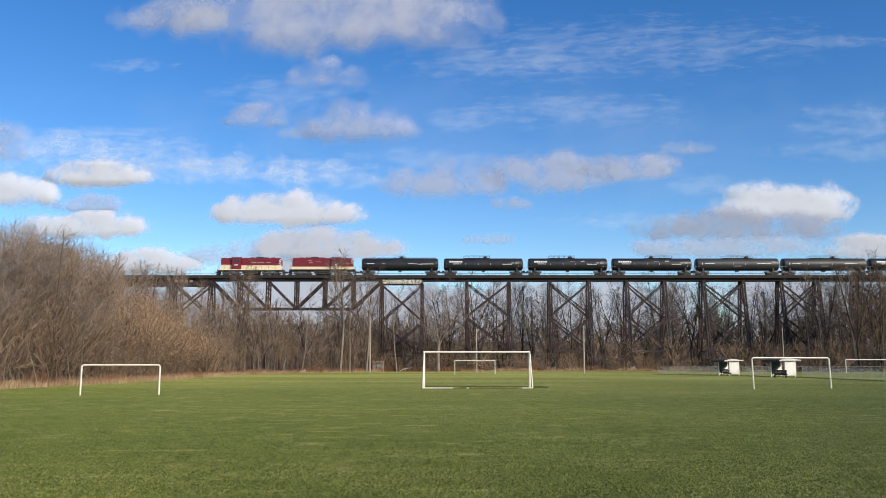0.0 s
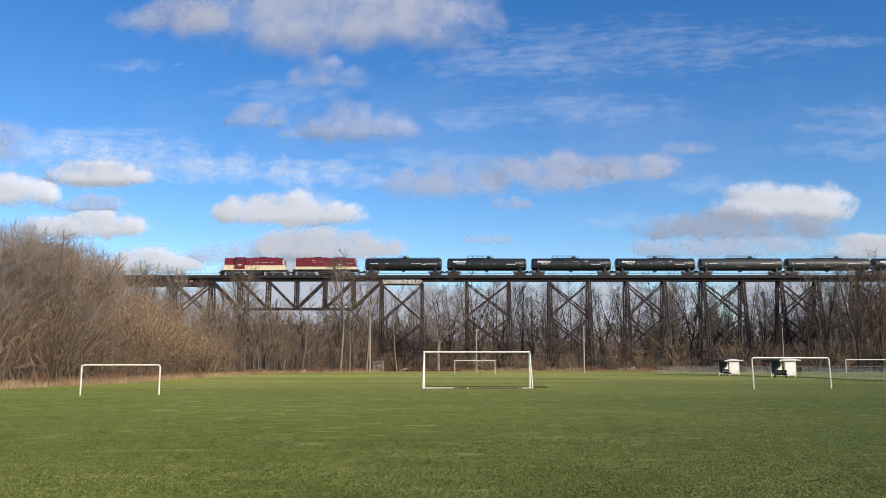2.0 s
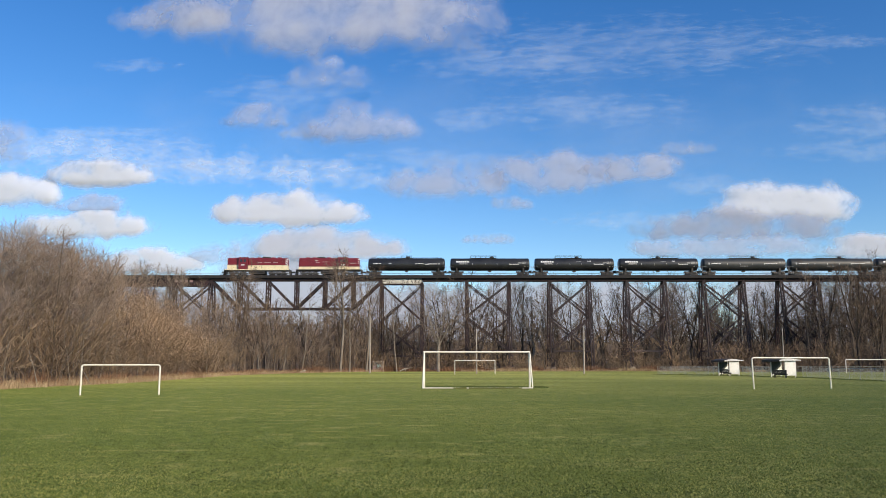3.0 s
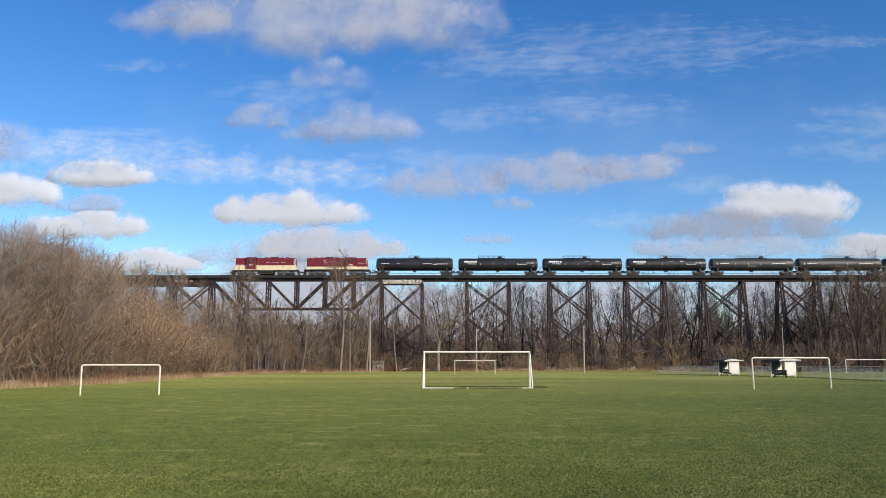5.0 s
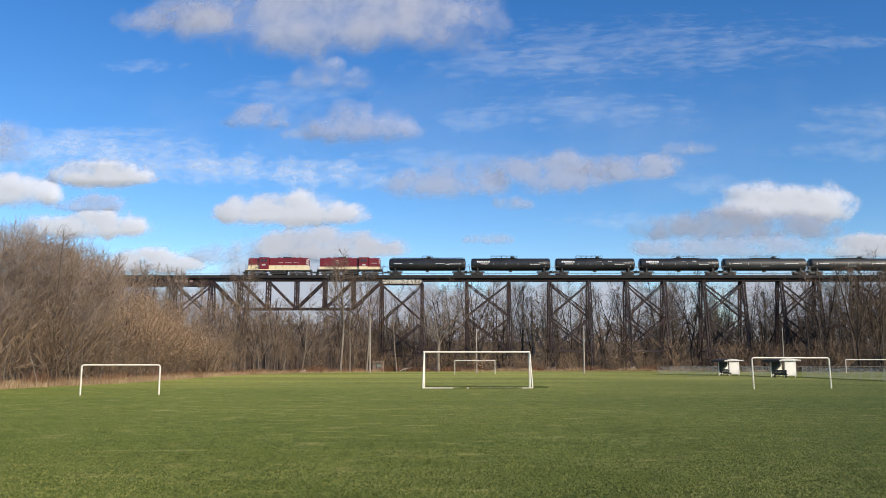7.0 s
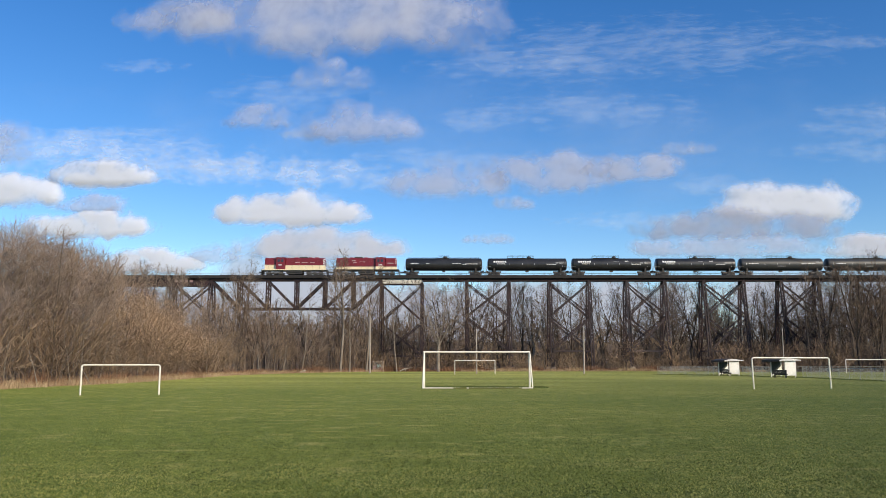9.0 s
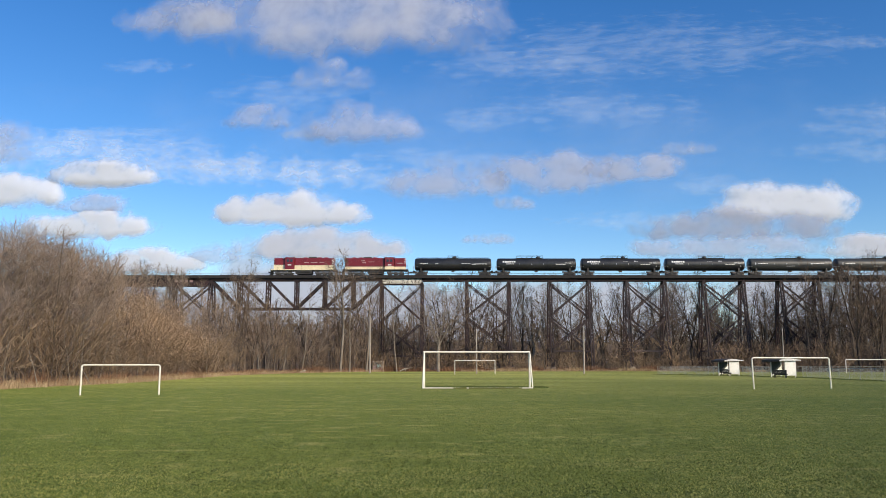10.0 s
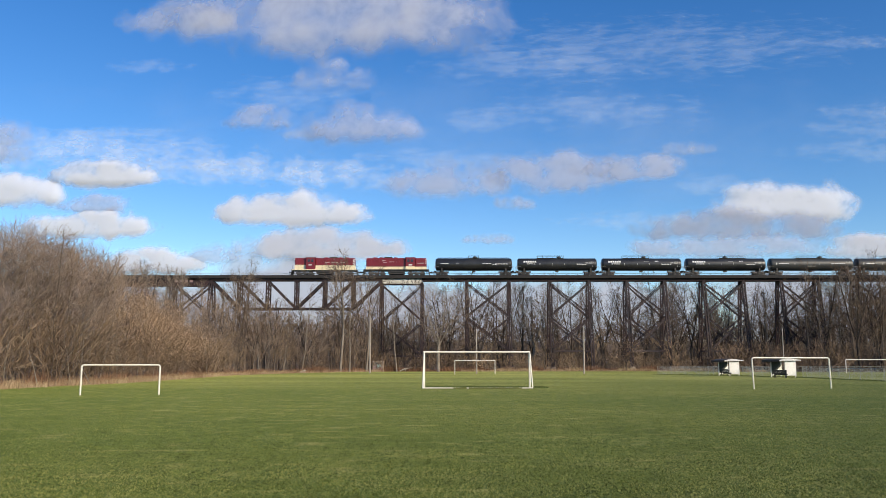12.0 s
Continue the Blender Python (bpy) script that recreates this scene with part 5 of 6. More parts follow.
# wood behind and under the viaduct
for i in range(56):
    x = -62 + i * 3.4 + rng.uniform(-2.0, 2.0)
    plant(rng.choice([TREES[1], TREES[4], TREES[2]]), x, rng.uniform(194, 206), rng.uniform(0.98, 1.14) * float(np.interp(x, [-30, -14, 4], [0.62, 0.74, 1.0])), rng.uniform(0, 360))
for i in range(64):
    x = -80 + i * 3.55 + rng.uniform(-2.5, 2.5)
    GROVE.append((rng.choice([TREES[0], TREES[3], TREES[0]]), x, rng.uniform(208, 236), rng.uniform(0.9, 1.24) * float(np.interp(x, [-30, -14, 4], [0.7, 0.8, 1.0])), rng.uniform(0, 6.28)))
for i in range(8):
    x = rng.uniform(-60, 120)
    plant(rng.choice(BANK_TREES), x, rng.uniform(193, 215), rng.uniform(0.8, 1.1), rng.uniform(0, 360))
for i in range(16):
    x = rng.uniform(-60, 105)
    plant(rng.choice(TREES + BANK_TREES), x, rng.uniform(180, 183.5), rng.uniform(0.3, 0.5), rng.uniform(0, 360))
for i in range(25):
    plant(rng.choice([TREES[0], TREES[3], TREES[1]]), rng.uniform(80, 106), rng.uniform(166, 184), rng.uniform(0.85, 1.12), rng.uniform(0, 360))
for i in range(26):
    GROVE.append((rng.choice([TREES[2], TREES[0]]), -56 + i * 1.75 + rng.uniform(-1, 1), rng.uniform(206, 224), rng.uniform(0.6, 0.76), rng.uniform(0, 6.28)))
for i in range(14):
    plant(rng.choice([TREES[0], TREES[3]]), 64 + i * 3.3 + rng.uniform(-1, 1), rng.uniform(194, 204), rng.uniform(0.95, 1.1), rng.uniform(0, 360))


grove()


# ---- brush and grass, uncountable ----
def scatter(name, kinds, spots, mat, label, category):
    """Many copies of a few clumps of stems, turned and sized at random, in one mesh."""
    vs, fs, k = [], [], 0
    built = [slips(c) for c in kinds]
    for x, y, z, s, turn, which in spots:
        v, f = built[which % len(built)]
        c, q = math.cos(turn), math.sin(turn)
        w = np.stack([v[:, 0] * c - v[:, 1] * q, v[:, 0] * q + v[:, 1] * c, v[:, 2]], 1) * s + np.array([x, y, z])
        vs.append(w)
        fs.append(f + k)
        k += len(v)
    ob = new(name, raw_mesh(name, np.concatenate(vs), np.concatenate(fs), mat))
    return tagged(ob, label, category, kind="stuff")


def shrub(seed, height, wide, stems, limbs, thin, twigs=2, pieces=(6, 5, 3, 2), forks=2, tilt=26):
    """Stems fanning out from one root into a rounded twiggy bush."""
    wood, fine = grow(seed, height, 0.2, wide, stems, tilt, limbs, 3, twigs, thin, 0.008, stray=0.13, spray=height * 0.14, pieces=pieces, forks=forks)
    return wood + fine


near_shrubs = [shrub(31 + i, 3.4, 1.4, 5, 5, 0.008) for i in range(3)]
far_shrubs = [shrub(41 + i, 5.0, 1.9, 4, 4, 0.02, 2, (5, 4, 2, 1), 1) for i in range(3)]
spots = []
for i in range(160):
    y = rng.uniform(50, 128)
    spots.append((edge_x(y) - abs(rng.gauss(0, 7)) - 0.6, y, 0, rng.uniform(0.6, 2.0), rng.uniform(0, 6.28), i))
scatter("thicket", near_shrubs, spots[:90], BRUSH_TWIGS, "sunlit pale brown leafless thicket along the wood's edge", "thicket")
# the darker colour here paints the thicket's own shadow
scatter("thicket", near_shrubs, spots[90:], SCRUB, "dense leafless thicket along the wood's edge, dark brown for self-shadow", "thicket")
spots = []
for i in range(200):
    spots.append((rng.uniform(-62, 130), rng.uniform(183, 226), 0, rng.uniform(0.8, 1.9), rng.uniform(0, 6.28), i))
for i in range(200):
    x = rng.uniform(-30, 62)
    spots.append((x, float(np.interp(x, [-30, -11, 28, 60], [152, 176, 182, 182])) + abs(rng.gauss(0, 3)), 0, rng.uniform(0.35, 0.95), rng.uniform(0, 6.28), i))
scatter("undergrowth", far_shrubs, [p for p in spots if p[0] > 2], BRUSH_TWIGS, "sunlit brown leafless brush beneath the viaduct", "undergrowth")
# left of x = 2 the darker colour paints the wood's shaded interior
spots = [p for p in spots if p[0] <= 2]
for i in range(150):
    spots.append((rng.uniform(60, 108), rng.uniform(162, 186), 0, rng.uniform(0.5, 1.5), rng.uniform(0, 6.28), i))
scatter("scrub", far_shrubs, spots, SCRUB, "dark brown leafless scrub and brush darkened for shade under the trees", "undergrowth")


far_trees = [shrub(61 + i, 15.0, 4.2, 3, 4, 0.066, 1, (4, 4, 2, 1), 1, 14) for i in range(5)]
spots = []
for i in range(150):
    y = rng.uniform(322, 396)
    spots.append((-190 + i * 2.9 + rng.uniform(-2, 2), y, float(np.interp(y, [312, 345, 400], [3.4, 7.8, 11.8])), rng.uniform(0.7, 1.15), rng.uniform(0, 6.28), rng.randrange(5)))
for i in range(230):
    y = rng.uniform(380, 405)
    spots.append((-190 + i * 1.9 + rng.uniform(-1, 1), y, 11.6, rng.uniform(0.35, 0.85), rng.uniform(0, 6.28), rng.randrange(5)))
for i in range(240):
    spots.append((-170 + i * 1.62 + rng.uniform(-2, 2), rng.uniform(238, 300), 0, rng.uniform(0.7, 1.12), rng.uniform(0, 6.28), rng.randrange(5)))
for i in range(190):
    spots.append((-120 + i * 1.33, rng.uniform(226, 240), 0, rng.uniform(0.36, 0.8), rng.uniform(0, 6.28), rng.randrange(5)))
for i in range(60):
    spots.append((-66 + i * 1.1, rng.uniform(226, 240), 0, rng.uniform(0.7, 1.0), rng.uniform(0, 6.28), rng.randrange(5)))
for i in range(50):
    spots.append((60 + i * 1.6, rng.uniform(226, 240), 0, rng.uniform(0.8, 1.35), rng.uniform(0, 6.28), rng.randrange(5)))
scatter("far_woods", far_trees, spots, GREY_TWIGS, "dense far leafless woods behind the viaduct", "woods")


def leafy_thicket(name, spots, per, size, mat, label):
    """Withered leaves that still hang in the shrubs: small tilted blades."""
    g = np.random.default_rng(9)
    vs = []
    for x, y, s, h in spots:
        n = int(per * s)
        c = np.stack([g.normal(x, 1.0 * s, n), g.normal(y, 1.0 * s, n), h * (1 - np.abs(g.normal(0, 0.33, n)))], 1)
        a, t = g.uniform(0, 2 * math.pi, n), g.uniform(-0.9, 0.9, n)
        u = np.stack([np.cos(a), np.sin(a), t], 1) * size * g.uniform(0.6, 1.3, n)[:, None]
        w = np.stack([-np.sin(a), np.cos(a), g.uniform(-0.6, 0.6, n)], 1) * size * 0.55
        vs.append(np.stack([c - u, c + w, c + u, c - w], 1).reshape(-1, 3))
    v = np.concatenate(vs)
    v[:, 2] = np.maximum(v[:, 2], 0.05)
    f = np.arange(len(v)).reshape(-1, 4)
    ob = new(name, raw_mesh(name, v, f, mat))
    return tagged(ob, label, "thicket", kind="stuff")


def twig_mass(name, clumps, per, mat, label):
    """Rounded masses of fine twigs, each a short slip leaning up and outwards."""
    g = np.random.default_rng(19)
    segs = []
    for x, y, z, r, tall in clumps:
        d = g.normal(0, 1, (per, 3))
        d /= np.linalg.norm(d, axis=1)[:, None]
        p = d * (g.random(per) ** 0.45)[:, None] * np.array([r, r, tall]) + np.array([x, y, z])
        e = d * 0.5 + g.normal(0, 0.5, (per, 3)) + np.array([0, 0, 0.55])
        q = p + e * g.uniform(0.2, 0.75, per)[:, None]
        segs.append(np.concatenate([p, q, np.full((per, 1), 0.0085), np.full((per, 1), 0.004)], 1))
    segs = np.concatenate(segs)
    segs = segs[(segs[:, 2] > 0.4) & (segs[:, 5] > 0.4)]
    ob = new(name, raw_mesh(name, *slips(segs), mat))
    return tagged(ob, label, "thicket", kind="stuff")


clumps = []
for i in range(70):
    y = 56 + 20 * (i / 70) + rng.uniform(-1, 1)
    x = edge_x(y) - rng.uniform(1.5, 9.0)
    z = bank_top(x, y) * rng.uniform(0.42, 0.86)
    clumps.append((x, y, z, rng.uniform(1.2, 2.2), rng.uniform(1.4, 2.4)))
for i in range(26):
    y = rng.uniform(84, 114)
    x = rng.uniform(-0.505, -0.415) * y
    clumps.append((x, y, bank_top(x, y) * rng.uniform(0.5, 0.84), rng.uniform(1.3, 2.2), rng.uniform(1.3, 2.0)))
twig_mass("twig_thicket", [c for i, c in enumerate(clumps) if i % 3], 640, FINE_TWIGS, "rounded grey-brown masses of fine bare twigs")
twig_mass("twig_thicket", clumps[::3], 560, TWIGS, "rounded dark brown masses of fine bare twigs")


leaf_spots = []
for i in range(150):
    y = rng.triangular(78, 106, 98)
    depth = rng.uniform(0.3, 8.5)
    leaf_spots.append((edge_x(y) - depth, y, rng.uniform(0.8, 1.5), min(5.6 + depth * 1.1, float(np.interp(y, [78, 92, 106], [10.4, 10.8, 8.6]))) * rng.uniform(0.75, 1.02)))
leafy_thicket("leafy_thicket", leaf_spots, 500, 0.054, BROWN_LEAVES, "thicket with withered orange-brown leaves still on it")


spots = []
for x, y, h, s in ((-33.5, 150, 9.5, 0.8), (-31.0, 155, 6.2, 0.9), (42.0, 182.5, 6.6, 1.6), (38.5, 183, 4.2, 1.3), (8.0, 178, 2.4, 0.9)):
    spots.append((x, y, s, h))
leafy_thicket("leafy_bush", spots, 330, 0.11, BROWN_LEAVES, "bush with withered tan leaves still on it")


def blades(name, pts, high, wide, lean, mat, label, category, seed):
    """Blades of grass, one bent triangle pair each, at given root points."""
    g = np.random.default_rng(seed)
    n = len(pts)
    a = g.uniform(0, 2 * math.pi, n)
    h = high * g.uniform(0.5, 1.25, n)
    side = np.stack([np.cos(a), np.sin(a), np.zeros(n)], 1) * (wide * g.uniform(0.6, 1.3, n))[:, None]
    tip = np.stack([g.normal(0, lean, n), g.normal(0, lean, n), np.ones(n)], 1) * h[:, None]
    v = np.stack([pts - side, pts + side, pts + tip], 1).reshape(-1, 3)
    f = np.arange(3 * n).reshape(-1, 3)
    ob = new(name, raw_mesh(name, v, f, mat))
    return tagged(ob, label, category, kind="stuff")


g = np.random.default_rng(77)


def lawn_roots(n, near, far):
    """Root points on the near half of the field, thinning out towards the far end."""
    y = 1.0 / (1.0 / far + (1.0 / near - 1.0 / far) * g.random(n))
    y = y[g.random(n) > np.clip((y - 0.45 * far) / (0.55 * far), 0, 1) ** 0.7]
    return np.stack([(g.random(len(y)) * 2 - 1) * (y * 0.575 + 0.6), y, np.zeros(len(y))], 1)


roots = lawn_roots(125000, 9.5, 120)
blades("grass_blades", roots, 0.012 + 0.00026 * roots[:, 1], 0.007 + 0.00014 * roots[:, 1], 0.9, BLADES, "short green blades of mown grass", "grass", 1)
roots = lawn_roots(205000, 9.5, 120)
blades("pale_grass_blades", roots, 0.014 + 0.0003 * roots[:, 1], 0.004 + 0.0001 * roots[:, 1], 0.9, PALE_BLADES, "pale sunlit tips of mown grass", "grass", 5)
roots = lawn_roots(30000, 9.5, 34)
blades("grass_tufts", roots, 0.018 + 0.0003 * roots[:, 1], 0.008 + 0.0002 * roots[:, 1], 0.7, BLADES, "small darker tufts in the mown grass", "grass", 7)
n = 2600
Xb = 2.37 + g.uniform(-1.65, 3.0, n)
Xb = Xb[(Xb < 1.6) | (Xb > 1.78)]
blades("goal_line_grass", np.stack([Xb, 55.33 + g.normal(0, 0.06, len(Xb)), np.zeros(len(Xb))], 1), 0.12, 0.012, 0.3, LAWN_TIPS, "grass grown over the goal's ground bar", "grass", 9)
n = 6000
Xb = -1.5 + 9.0 * g.random(n) ** 1.4
Yb = 57.0 + g.random(n) ** 1.5 * 3.6
blades("long_grass", np.stack([Xb, Yb, np.zeros(n)], 1), 0.1, 0.012, 0.4, DARK_GRASS, "darker, longer grass along the goal line", "grass", 6)
# dark blades stand in for the shadow line at the fence's foot
line = np.array([(34.4, 129.5), (38.6, 121.5), (41.3, 117.2), (42.2, 113.8), (43.4, 103.2), (44.4, 99.8), (43.0, 76.5), (44.5, 50.0)])
n = 9000
yb = 50 + 80 * g.random(n)
xb = np.interp(yb, line[::-1, 1], line[::-1, 0]) + g.normal(-0.5, 0.45, n)
blades("fence_grass", np.stack([xb, yb, np.zeros(n)], 1), 0.13, 0.014, 0.4, DARK_GRASS, "dark grass standing for the shadow along the wire fence", "grass", 8)
n = 16000
yb = 46 + 125 * g.random(n) ** 1.3
xb = np.interp(yb, [40, 54, 72, 94, 116, 136, 153, 174], [-34, -30, -28.2, -29.6, -31.2, -28.8, -24.4, -11]) + g.normal(-0.6, 0.8, n)
blades("tall_dry_grass", np.stack([xb, yb, np.zeros(n)], 1), 0.5 + 0.22 * np.sin(yb * 1.3) * np.sin(yb * 0.41), 0.016, 0.35, DRY_GRASS, "tall straw-coloured dead grass along the wood's edge", "grass", 2)
n = 11000
yb = 46 + 90 * g.random(n) ** 1.3
xb = np.interp(yb, [40, 54, 72, 94, 116, 136, 153, 174], [-34, -30, -28.2, -29.6, -31.2, -28.8, -24.4, -11]) - 0.7 - np.abs(g.normal(0, 0.8, n))
tall = 0.75 + 0.45 * np.sin(yb * 0.9) * np.sin(yb * 0.37 + 1.0)
blades("bank_weeds", np.stack([xb, yb, np.zeros(n)], 1), tall, 0.014, 0.4, RED_BRUSH, "reddish-brown weeds and brambles before the trees", "brush", 10)
n = 13000
xb = 66 - 62 * g.random(n) ** 1.4
yb = np.interp(xb, [-12, 28, 55, 66], [174, 181, 181, 166]) + g.normal(0.5, 0.9, n)
blades("dead_grass_strip", np.stack([xb, yb, np.zeros(n)], 1), 0.6 + 0.35 * np.sin(xb * 0.8) * np.sin(xb * 0.33 + 1), 0.03, 0.35, DRY_GRASS, "straw-coloured dead grass at the far edge of the field", "grass", 3)
n = 20000
xb = g.uniform(-34, 60, n)
yb = np.interp(xb, [-34, -25, -12, 28, 60], [128, 153, 175, 182, 182]) + np.abs(g.normal(1.0, 1.6, n))
blades("red_brush", np.stack([xb, yb, np.zeros(n)], 1), 0.9 + 0.5 * np.sin(xb * 0.7) * np.sin(xb * 0.27 + 2), 0.03, 0.45, RED_BRUSH, "reddish-brown weeds and brambles before the trees", "brush", 4)


# ---- clouds ----
CLOUDS = []


def cloud(name, label, x0, x1, z0, z1, mat, seed, drift=(0, 0), flat=0.5, lumps=0, bulge=0.3, far=3000.0, rough=0.6, grain=1.6, lean=0.0, tilt=0.0):
    """A heap of vapour far off: a bulging sheet of many lobes on a flattish base, dense within and thin at its uneven rim.
    lumps 0 makes one even streak; lean shifts the upper lobes sideways."""
    rnd = random.Random(seed * 17 + 3)
    w, h = (x1 - x0) / 2, (z1 - z0) / 2
    asp = w / h
    nu, nv = int(min(90, 30 + 12 * asp)), 32
    u, v = np.meshgrid(np.linspace(-1.5, 1.5, nu), np.linspace(-1.6, 1.6, nv))
    if lumps:
        lobes = []
        for i in range(lumps):
            c = -0.78 + 1.56 * (i + 0.5) / lumps + rnd.uniform(-0.5, 0.5) / lumps
            tall = rnd.uniform(0.62, 1.0) * (1 - 0.75 * c * c)
            lobes.append((c, -flat + tall * 0.62, rnd.uniform(1.5, 2.2) / lumps ** 0.75 * (1 - 0.35 * abs(c)), tall * 1.0))
            if tall > 0.8:
                lobes.append((c + lean + rnd.uniform(-0.15, 0.15), -flat + tall * 1.15, rnd.uniform(1.0, 1.5) / lumps ** 0.75, tall * 0.45))
        heap = sum(np.exp(2.0 * np.maximum(-3.5, 1 - ((u - c) / rx) ** 2 - ((v - z) / rz) ** 2)) for c, z, rx, rz in lobes)
        body = np.log(heap + 0.01) / 2.0
        swell = np.minimum(body, 1.2) * 0.62 - 0.12 - np.clip(np.abs(u) - 0.85, 0, 1) * 1.2
        body = swell - np.clip(-(v + flat * 0.7) * 0.9, 0, 3)
        swell = swell - np.clip(-(v + flat * 0.7) * 0.35, 0, 3)
    else:
        body = swell = 1.0 - 0.95 * (u * u + v * v)
    nz = np.array([[noise.fractal(Vector((a * asp * 0.5 * grain, b * 0.5 * grain, seed * 5.3)), 0.8, 2.1, 6) for a, b in zip(ru, rv)] for ru, rv in zip(u, v)])
    den = (body + rough * nz).astype(np.float32)
    k = np.clip(swell * 0.7 + 0.4, 0, 1.3)
    k = k * k * (3 - 2 * np.minimum(k, 1))
    co = np.stack([u * w, -bulge * h * (k * 1.5 + nz * 0.1), v * h], 2)
    i = (np.arange(nv - 1)[:, None] * nu + np.arange(nu - 1)[None]).ravel()
    me = raw_mesh(name, co.reshape(-1, 3), np.stack([i, i + 1, i + nu + 1, i + nu], 1), mat)
    me.shade_smooth()
    att = me.attributes.new("cover", "FLOAT", "POINT")
    att.data.foreach_set("value", den.ravel())
    ob = tagged(new(name, me), label, "cloud", "clouds in the sky")
    m = pose((x0 + x1) / 2, far, (z0 + z1) / 2, 0, tilt)
    ob.matrix_basis = m
    CLOUDS.append((ob, m, drift))
    return ob


BRIGHT = cloud_material("bright_cloud", (0.56, 0.595, 0.68), -0.5, 0.6, 0.009, 1.6, 0.95)
# the duller tones put the shade of grey clouds and bases into colour
DULL = cloud_material("dull_cloud", (0.41, 0.43, 0.535), -0.65, 1.05, 0.008, 1.9, 0.68)
BROAD_WHITE = cloud_material("broad_white_cloud", (0.44, 0.46, 0.555), -0.55, 1.15, 0.005, 2.3, 0.82)
GREY = cloud_material("grey_cloud", (0.3, 0.335, 0.44), -0.5, 0.85, 0.005, 1.5, 0.85)
BANKED = cloud_material("low_cloud_bank", (0.425, 0.455, 0.55), -0.6, 0.7, 0.006, 1.9, 0.92)
SHEET = cloud_material("sheet_cloud", (0.49, 0.505, 0.575), -0.5, 0.75, 0.006, 1.5, 0.9)
FAINT = cloud_material("faint_cloud", (0.42, 0.44, 0.53), -0.5, 1.2, 0.008, 2.0, 0.55)
WISP = cloud_material("wispy_cloud", (0.46, 0.48, 0.56), -0.4, 1.5, 0.008, 2.8, 0.5)
VEIL = cloud_material("veil_cloud", (0.66, 0.72, 0.82), -0.2, 2.2, 0.018, 4.2, 0.2, (0.5, 1, 2.4))
MIST = cloud_material("misty_veil_cloud", (0.6, 0.66, 0.76), -0.4, 2.4, 0.006, 2.6, 0.1, (0.5, 1, 1.4))
RIPPLE = cloud_material("rippled_cloud", (0.7, 0.74, 0.82), -0.3, 1.9, 0.04, 2.6, 0.44, (0.6, 1, 1.5))
PUFF = "puffy fair-weather cloud, white above and grey below"
SOFT = "soft greyish fair-weather cloud"
THIN = "thin streaky veil of high white cloud"
RIPPLED = "rippled band of high white cloud"

cloud("cloud", SOFT, -1150, 240, 1205, 1600, BROAD_WHITE, 1, (34, -12), flat=0.75, lumps=6, bulge=0.14, rough=0.8)
cloud("cloud", SOFT, -1330, -830, 1290, 1420, FAINT, 51, (34, -12), lumps=3, bulge=0.1, rough=0.8)
cloud("cloud", SOFT, -627, -290, 1030, 1190, WISP, 2, (27, -9), lumps=4, bulge=0.12, rough=0.8)
cloud("cloud", SOFT, -860, -600, 890, 1000, FAINT, 3, (13, -7), lumps=3, bulge=0.2)
cloud("cloud", SOFT, -640, -430, 850, 930, WISP, 52, (18, -5), lumps=3, bulge=0.1)
cloud("cloud", SOFT, -560, -120, 822, 1000, DULL, 4, (18, -5), lumps=4, bulge=0.22)
cloud("cloud", SOFT, -1860, -1600, 740, 930, DULL, 5, (22, -4), lumps=3, bulge=0.2)
cloud("cloud", PUFF, -1900, -1470, 560, 745, BRIGHT, 6, (18, -2), lumps=4, bulge=0.22)
cloud("cloud", PUFF, -1530, -1130, 655, 780, BRIGHT, 7, (22, -2), lumps=4, bulge=0.22)
cloud("cloud", SOFT, -1470, -1230, 560, 640, DULL, 8, (17, -2), lumps=3, bulge=0.2)
cloud("cloud", PUFF, -1640, -1110, 455, 585, BRIGHT, 9, (13, -2), lumps=5, bulge=0.17)
cloud("cirrus", RIPPLED, -2500, -700, 715, 905, RIPPLE, 10, (63, -3), bulge=0.02, rough=0.9, tilt=2.6)
cloud("cirrus", RIPPLED, -1250, -100, 672, 790, RIPPLE, 53, (63, -3), bulge=0.02, rough=0.9, tilt=2.2)
cloud("cloud", PUFF, -870, -300, 500, 650, BRIGHT, 11, (17, -2), lumps=5, bulge=0.14, lean=-0.1)
cloud("cloud", SOFT, -780, -110, 372, 520, SHEET, 12, (9, -2), lumps=6, bulge=0.06)
cloud("cloud", SOFT, -975, -780, 355, 470, DULL, 13, (9, 0), lumps=3, bulge=0.05)
cloud("cloud", PUFF, -1290, -920, 322, 440, BRIGHT, 14, (9, 0), lumps=4, bulge=0.13)
cloud("cloud", SOFT, -230, 215, 605, 800, DULL, 15, (9, 0), lumps=4, bulge=0.07, rough=0.85)
cloud("cloud", SOFT, 170, 640, 632, 815, DULL, 16, (13, 0), lumps=4, bulge=0.07, far=2990.0, rough=0.85)
cloud("cloud", SOFT, 480, 900, 680, 800, DULL, 59, (13, 0), lumps=4, bulge=0.07, far=2985.0, rough=0.85)
cloud("cloud", SOFT, 181, 338, 574, 645, FAINT, 17, (13, 0), lumps=3, bulge=0.1)
cloud("cloud", SOFT, 66, 270, 440, 500, FAINT, 18, lumps=4, bulge=0.1)
cloud("cloud", PUFF, 1035, 1612, 520, 706, BRIGHT, 19, (4, 0), far=3075.0, lumps=5, bulge=0.17, lean=-0.1)
cloud("cloud", "broad cloud base coloured grey for its shade", 741, 1500, 440, 600, GREY, 20, far=3010.0, lumps=6, bulge=0.08)
cloud("cloud", SOFT, 690, 1440, 385, 500, DULL, 21, far=3000.0, lumps=7, bulge=0.12)
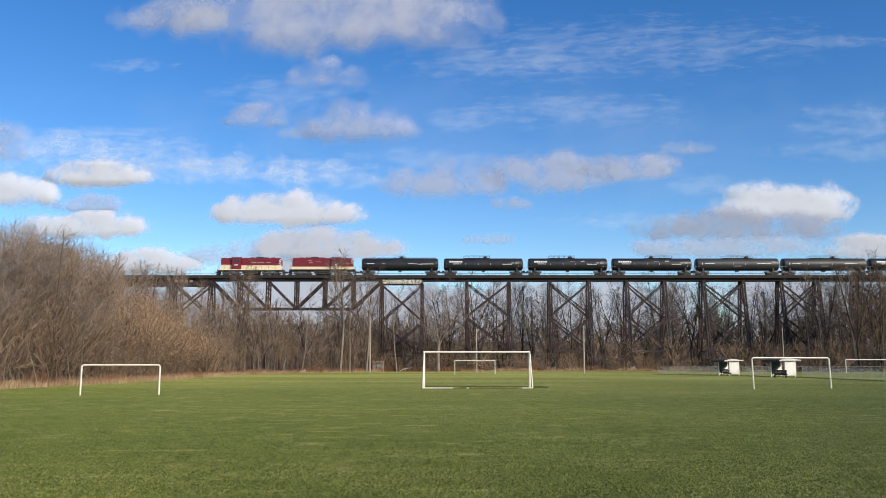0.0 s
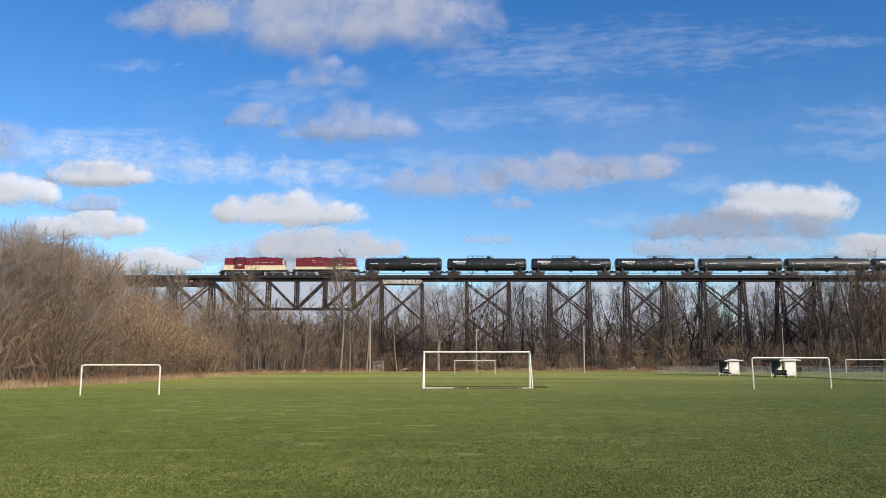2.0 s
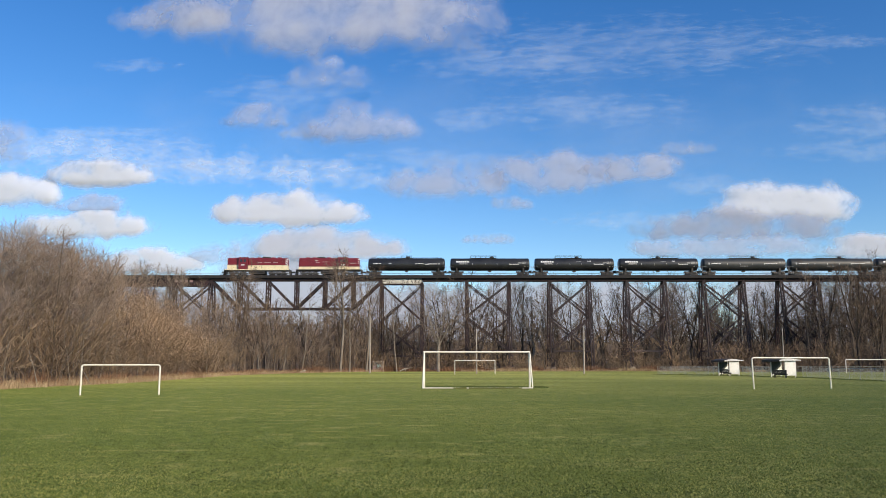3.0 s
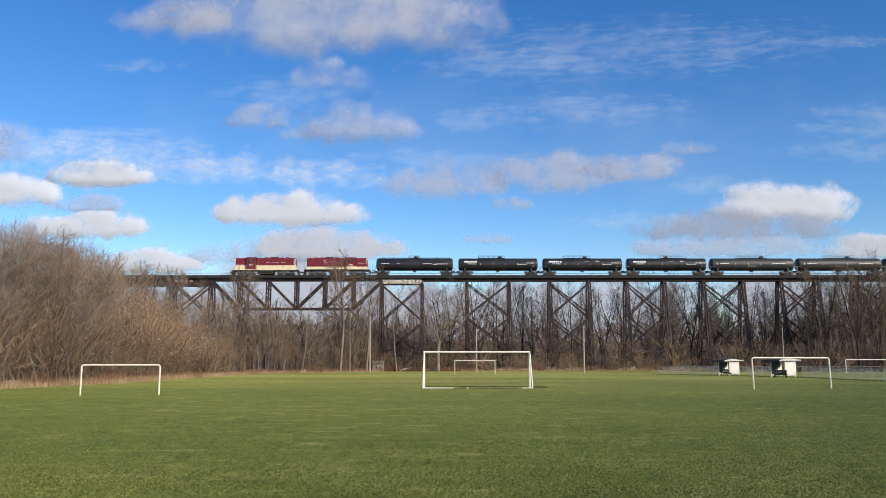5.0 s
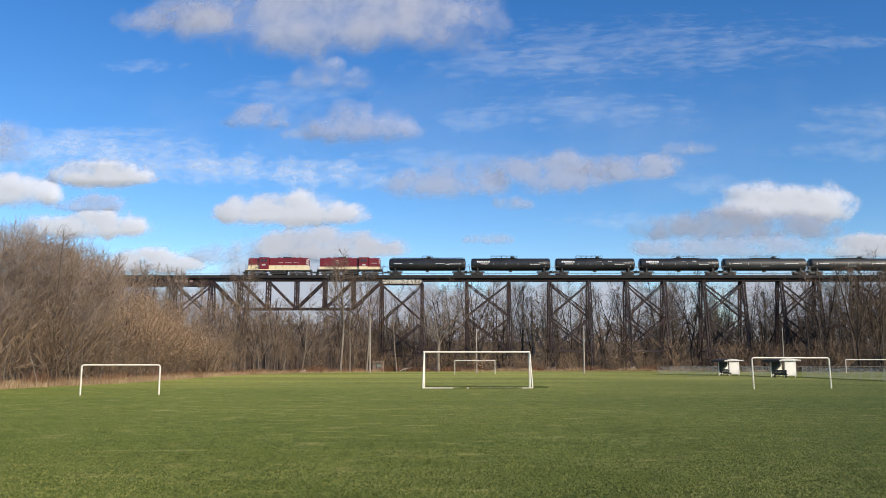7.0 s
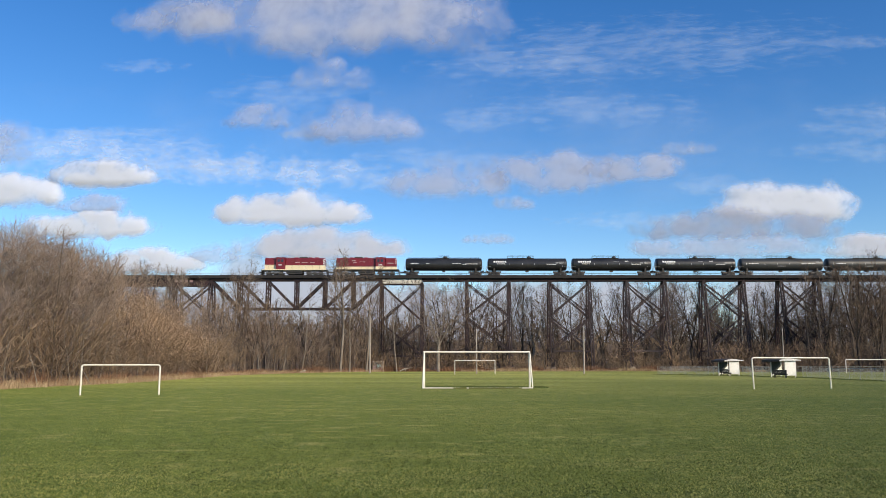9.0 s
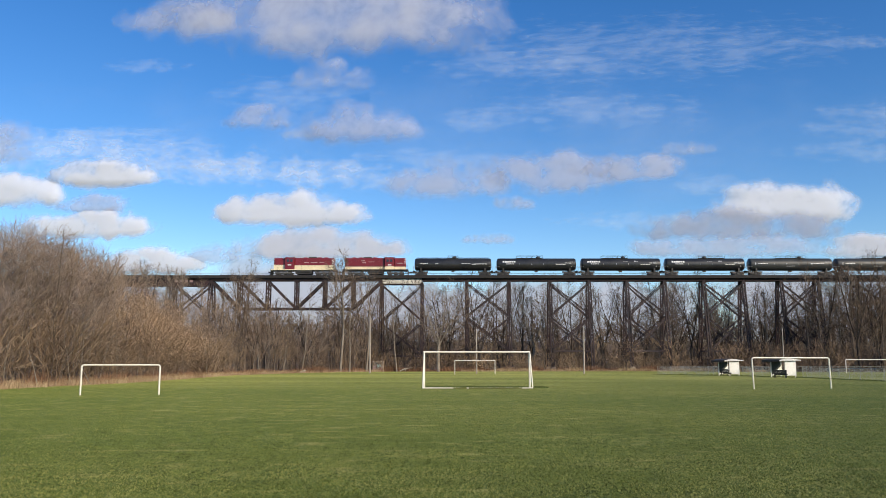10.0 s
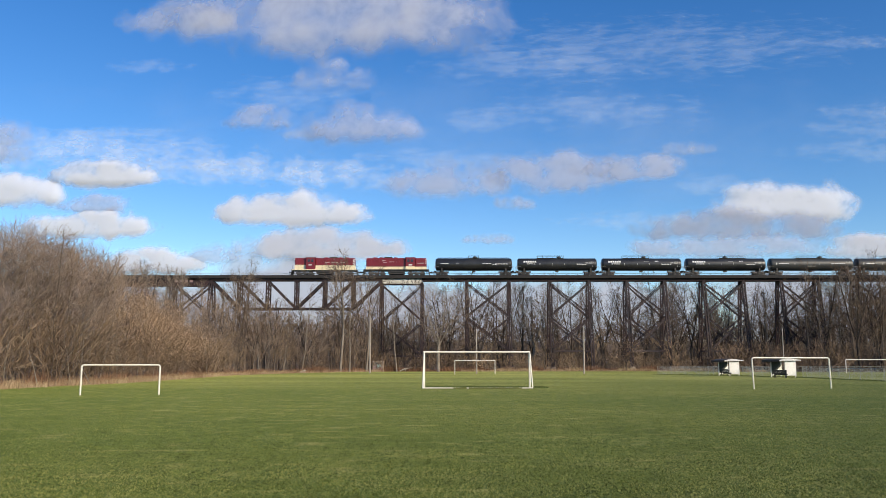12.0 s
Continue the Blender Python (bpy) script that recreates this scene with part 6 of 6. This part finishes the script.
cloud("cloud", SOFT, 1420, 1970, 370, 500, SHEET, 22, lumps=5, bulge=0.14)
cloud("cloud", SOFT, 820, 1060, 790, 870, WISP, 23, (6, -2), lumps=4, bulge=0.1)
cloud("cirrus", THIN, 1240, 2050, 770, 860, VEIL, 24, (62, 0), bulge=0.02, tilt=-0.5)
cloud("cirrus", THIN, 1290, 2050, 860, 940, VEIL, 54, (62, 0), bulge=0.02, tilt=0.5)
cloud("cirrus", THIN, 1380, 2050, 930, 1010, VEIL, 55, (62, 0), bulge=0.02, tilt=-0.5)
cloud("cirrus", THIN, 820, 1180, 635, 735, VEIL, 25, (33, 0), bulge=0.02)
cloud("cirrus", THIN, 400, 980, 505, 580, VEIL, 26, (22, 0), bulge=0.02, tilt=-1.5)
cloud("cirrus", THIN, -80, 1440, 1100, 1370, VEIL, 27, (106, -5), bulge=0.02, tilt=-3.0)
cloud("cirrus", THIN, -160, 560, 1090, 1240, VEIL, 56, (90, -5), bulge=0.02, tilt=-2.0)
cloud("cirrus", THIN, 101, 962, 900, 1050, VEIL, 28, (77, -2), bulge=0.02)
cloud("cirrus", THIN, -80, 240, 880, 990, VEIL, 57, (70, -2), bulge=0.02)
cloud("cirrus", THIN, -900, -330, 960, 1120, VEIL, 41, (22, -5), bulge=0.02)
cloud("cirrus", THIN, -1380, -1060, 1130, 1190, VEIL, 42, (60, -5), bulge=0.02)
cloud("cirrus", THIN, -1600, -1050, 870, 915, VEIL, 43, (56, -3), bulge=0.02)
cloud("cirrus", THIN, 1370, 1740, 1230, 1290, VEIL, 44, (100, -4), bulge=0.02)
cloud("cirrus", THIN, -420, 300, 740, 830, VEIL, 46, (40, -2), bulge=0.02)
cloud("cirrus", "broad faint milky haze of high cloud", -1500, 1900, 620, 1180, MIST, 58, (60, -2), bulge=0.01, far=3120.0)
LOW = "low bank of lavender-grey cloud near the horizon"
cloud("cloud", LOW, -1350, 60, -80, 390, BANKED, 29, far=3010.0, bulge=0.01)
cloud("cloud", LOW, -2100, -800, 40, 330, BANKED, 30, far=3010.0, bulge=0.01)
cloud("cloud", LOW, -400, 1100, 0, 300, BANKED, 31, far=3010.0, bulge=0.01)
cloud("cloud", LOW, 950, 2300, 20, 360, BANKED, 32, far=3010.0, bulge=0.01)


# ---- what moves ----
WAY = (0.0, 0.38, 0.83, 1.55, 2.42, 3.46, 4.82, 6.46, 8.33, 10.36, 12.52, 14.86, 17.42)


def gone(t):
    """How far the train has rolled by t seconds, a smooth curve through the table."""
    i = min(int(t), 11)
    f = t - i
    slope = [0.32] + [(WAY[j + 1] - WAY[j - 1]) / 2 for j in range(1, 12)] + [WAY[12] - WAY[11] + 0.1]
    a, b = WAY[i], WAY[i + 1]
    return a * (2 * f ** 3 - 3 * f ** 2 + 1) + b * (3 * f ** 2 - 2 * f ** 3) + slope[i] * (f ** 3 - 2 * f ** 2 + f) + slope[i + 1] * (f ** 3 - f ** 2)


def motions():
    """The train speeds up to the right, its wheels turn, and the clouds drift."""
    for car in TRAIN:
        start = car.matrix_basis.copy()
        walk(car, [(t / 2, Matrix.Translation((gone(t / 2), 0, 0)) @ start) for t in range(25)])
        for ob in car.children_recursive:
            if ob.name.startswith("wheelset"):
                x, y, z = ob.matrix_basis.translation
                walk(ob, [(t / 5, pose(x, y, z, 0, math.degrees(gone(t / 5) / z))) for t in range(61)])
    for ob, m, (dx, dz) in CLOUDS:
        walk(ob, [(0.0, m), (12.0, Matrix.Translation((dx, 0, dz)) @ m)])


motions()
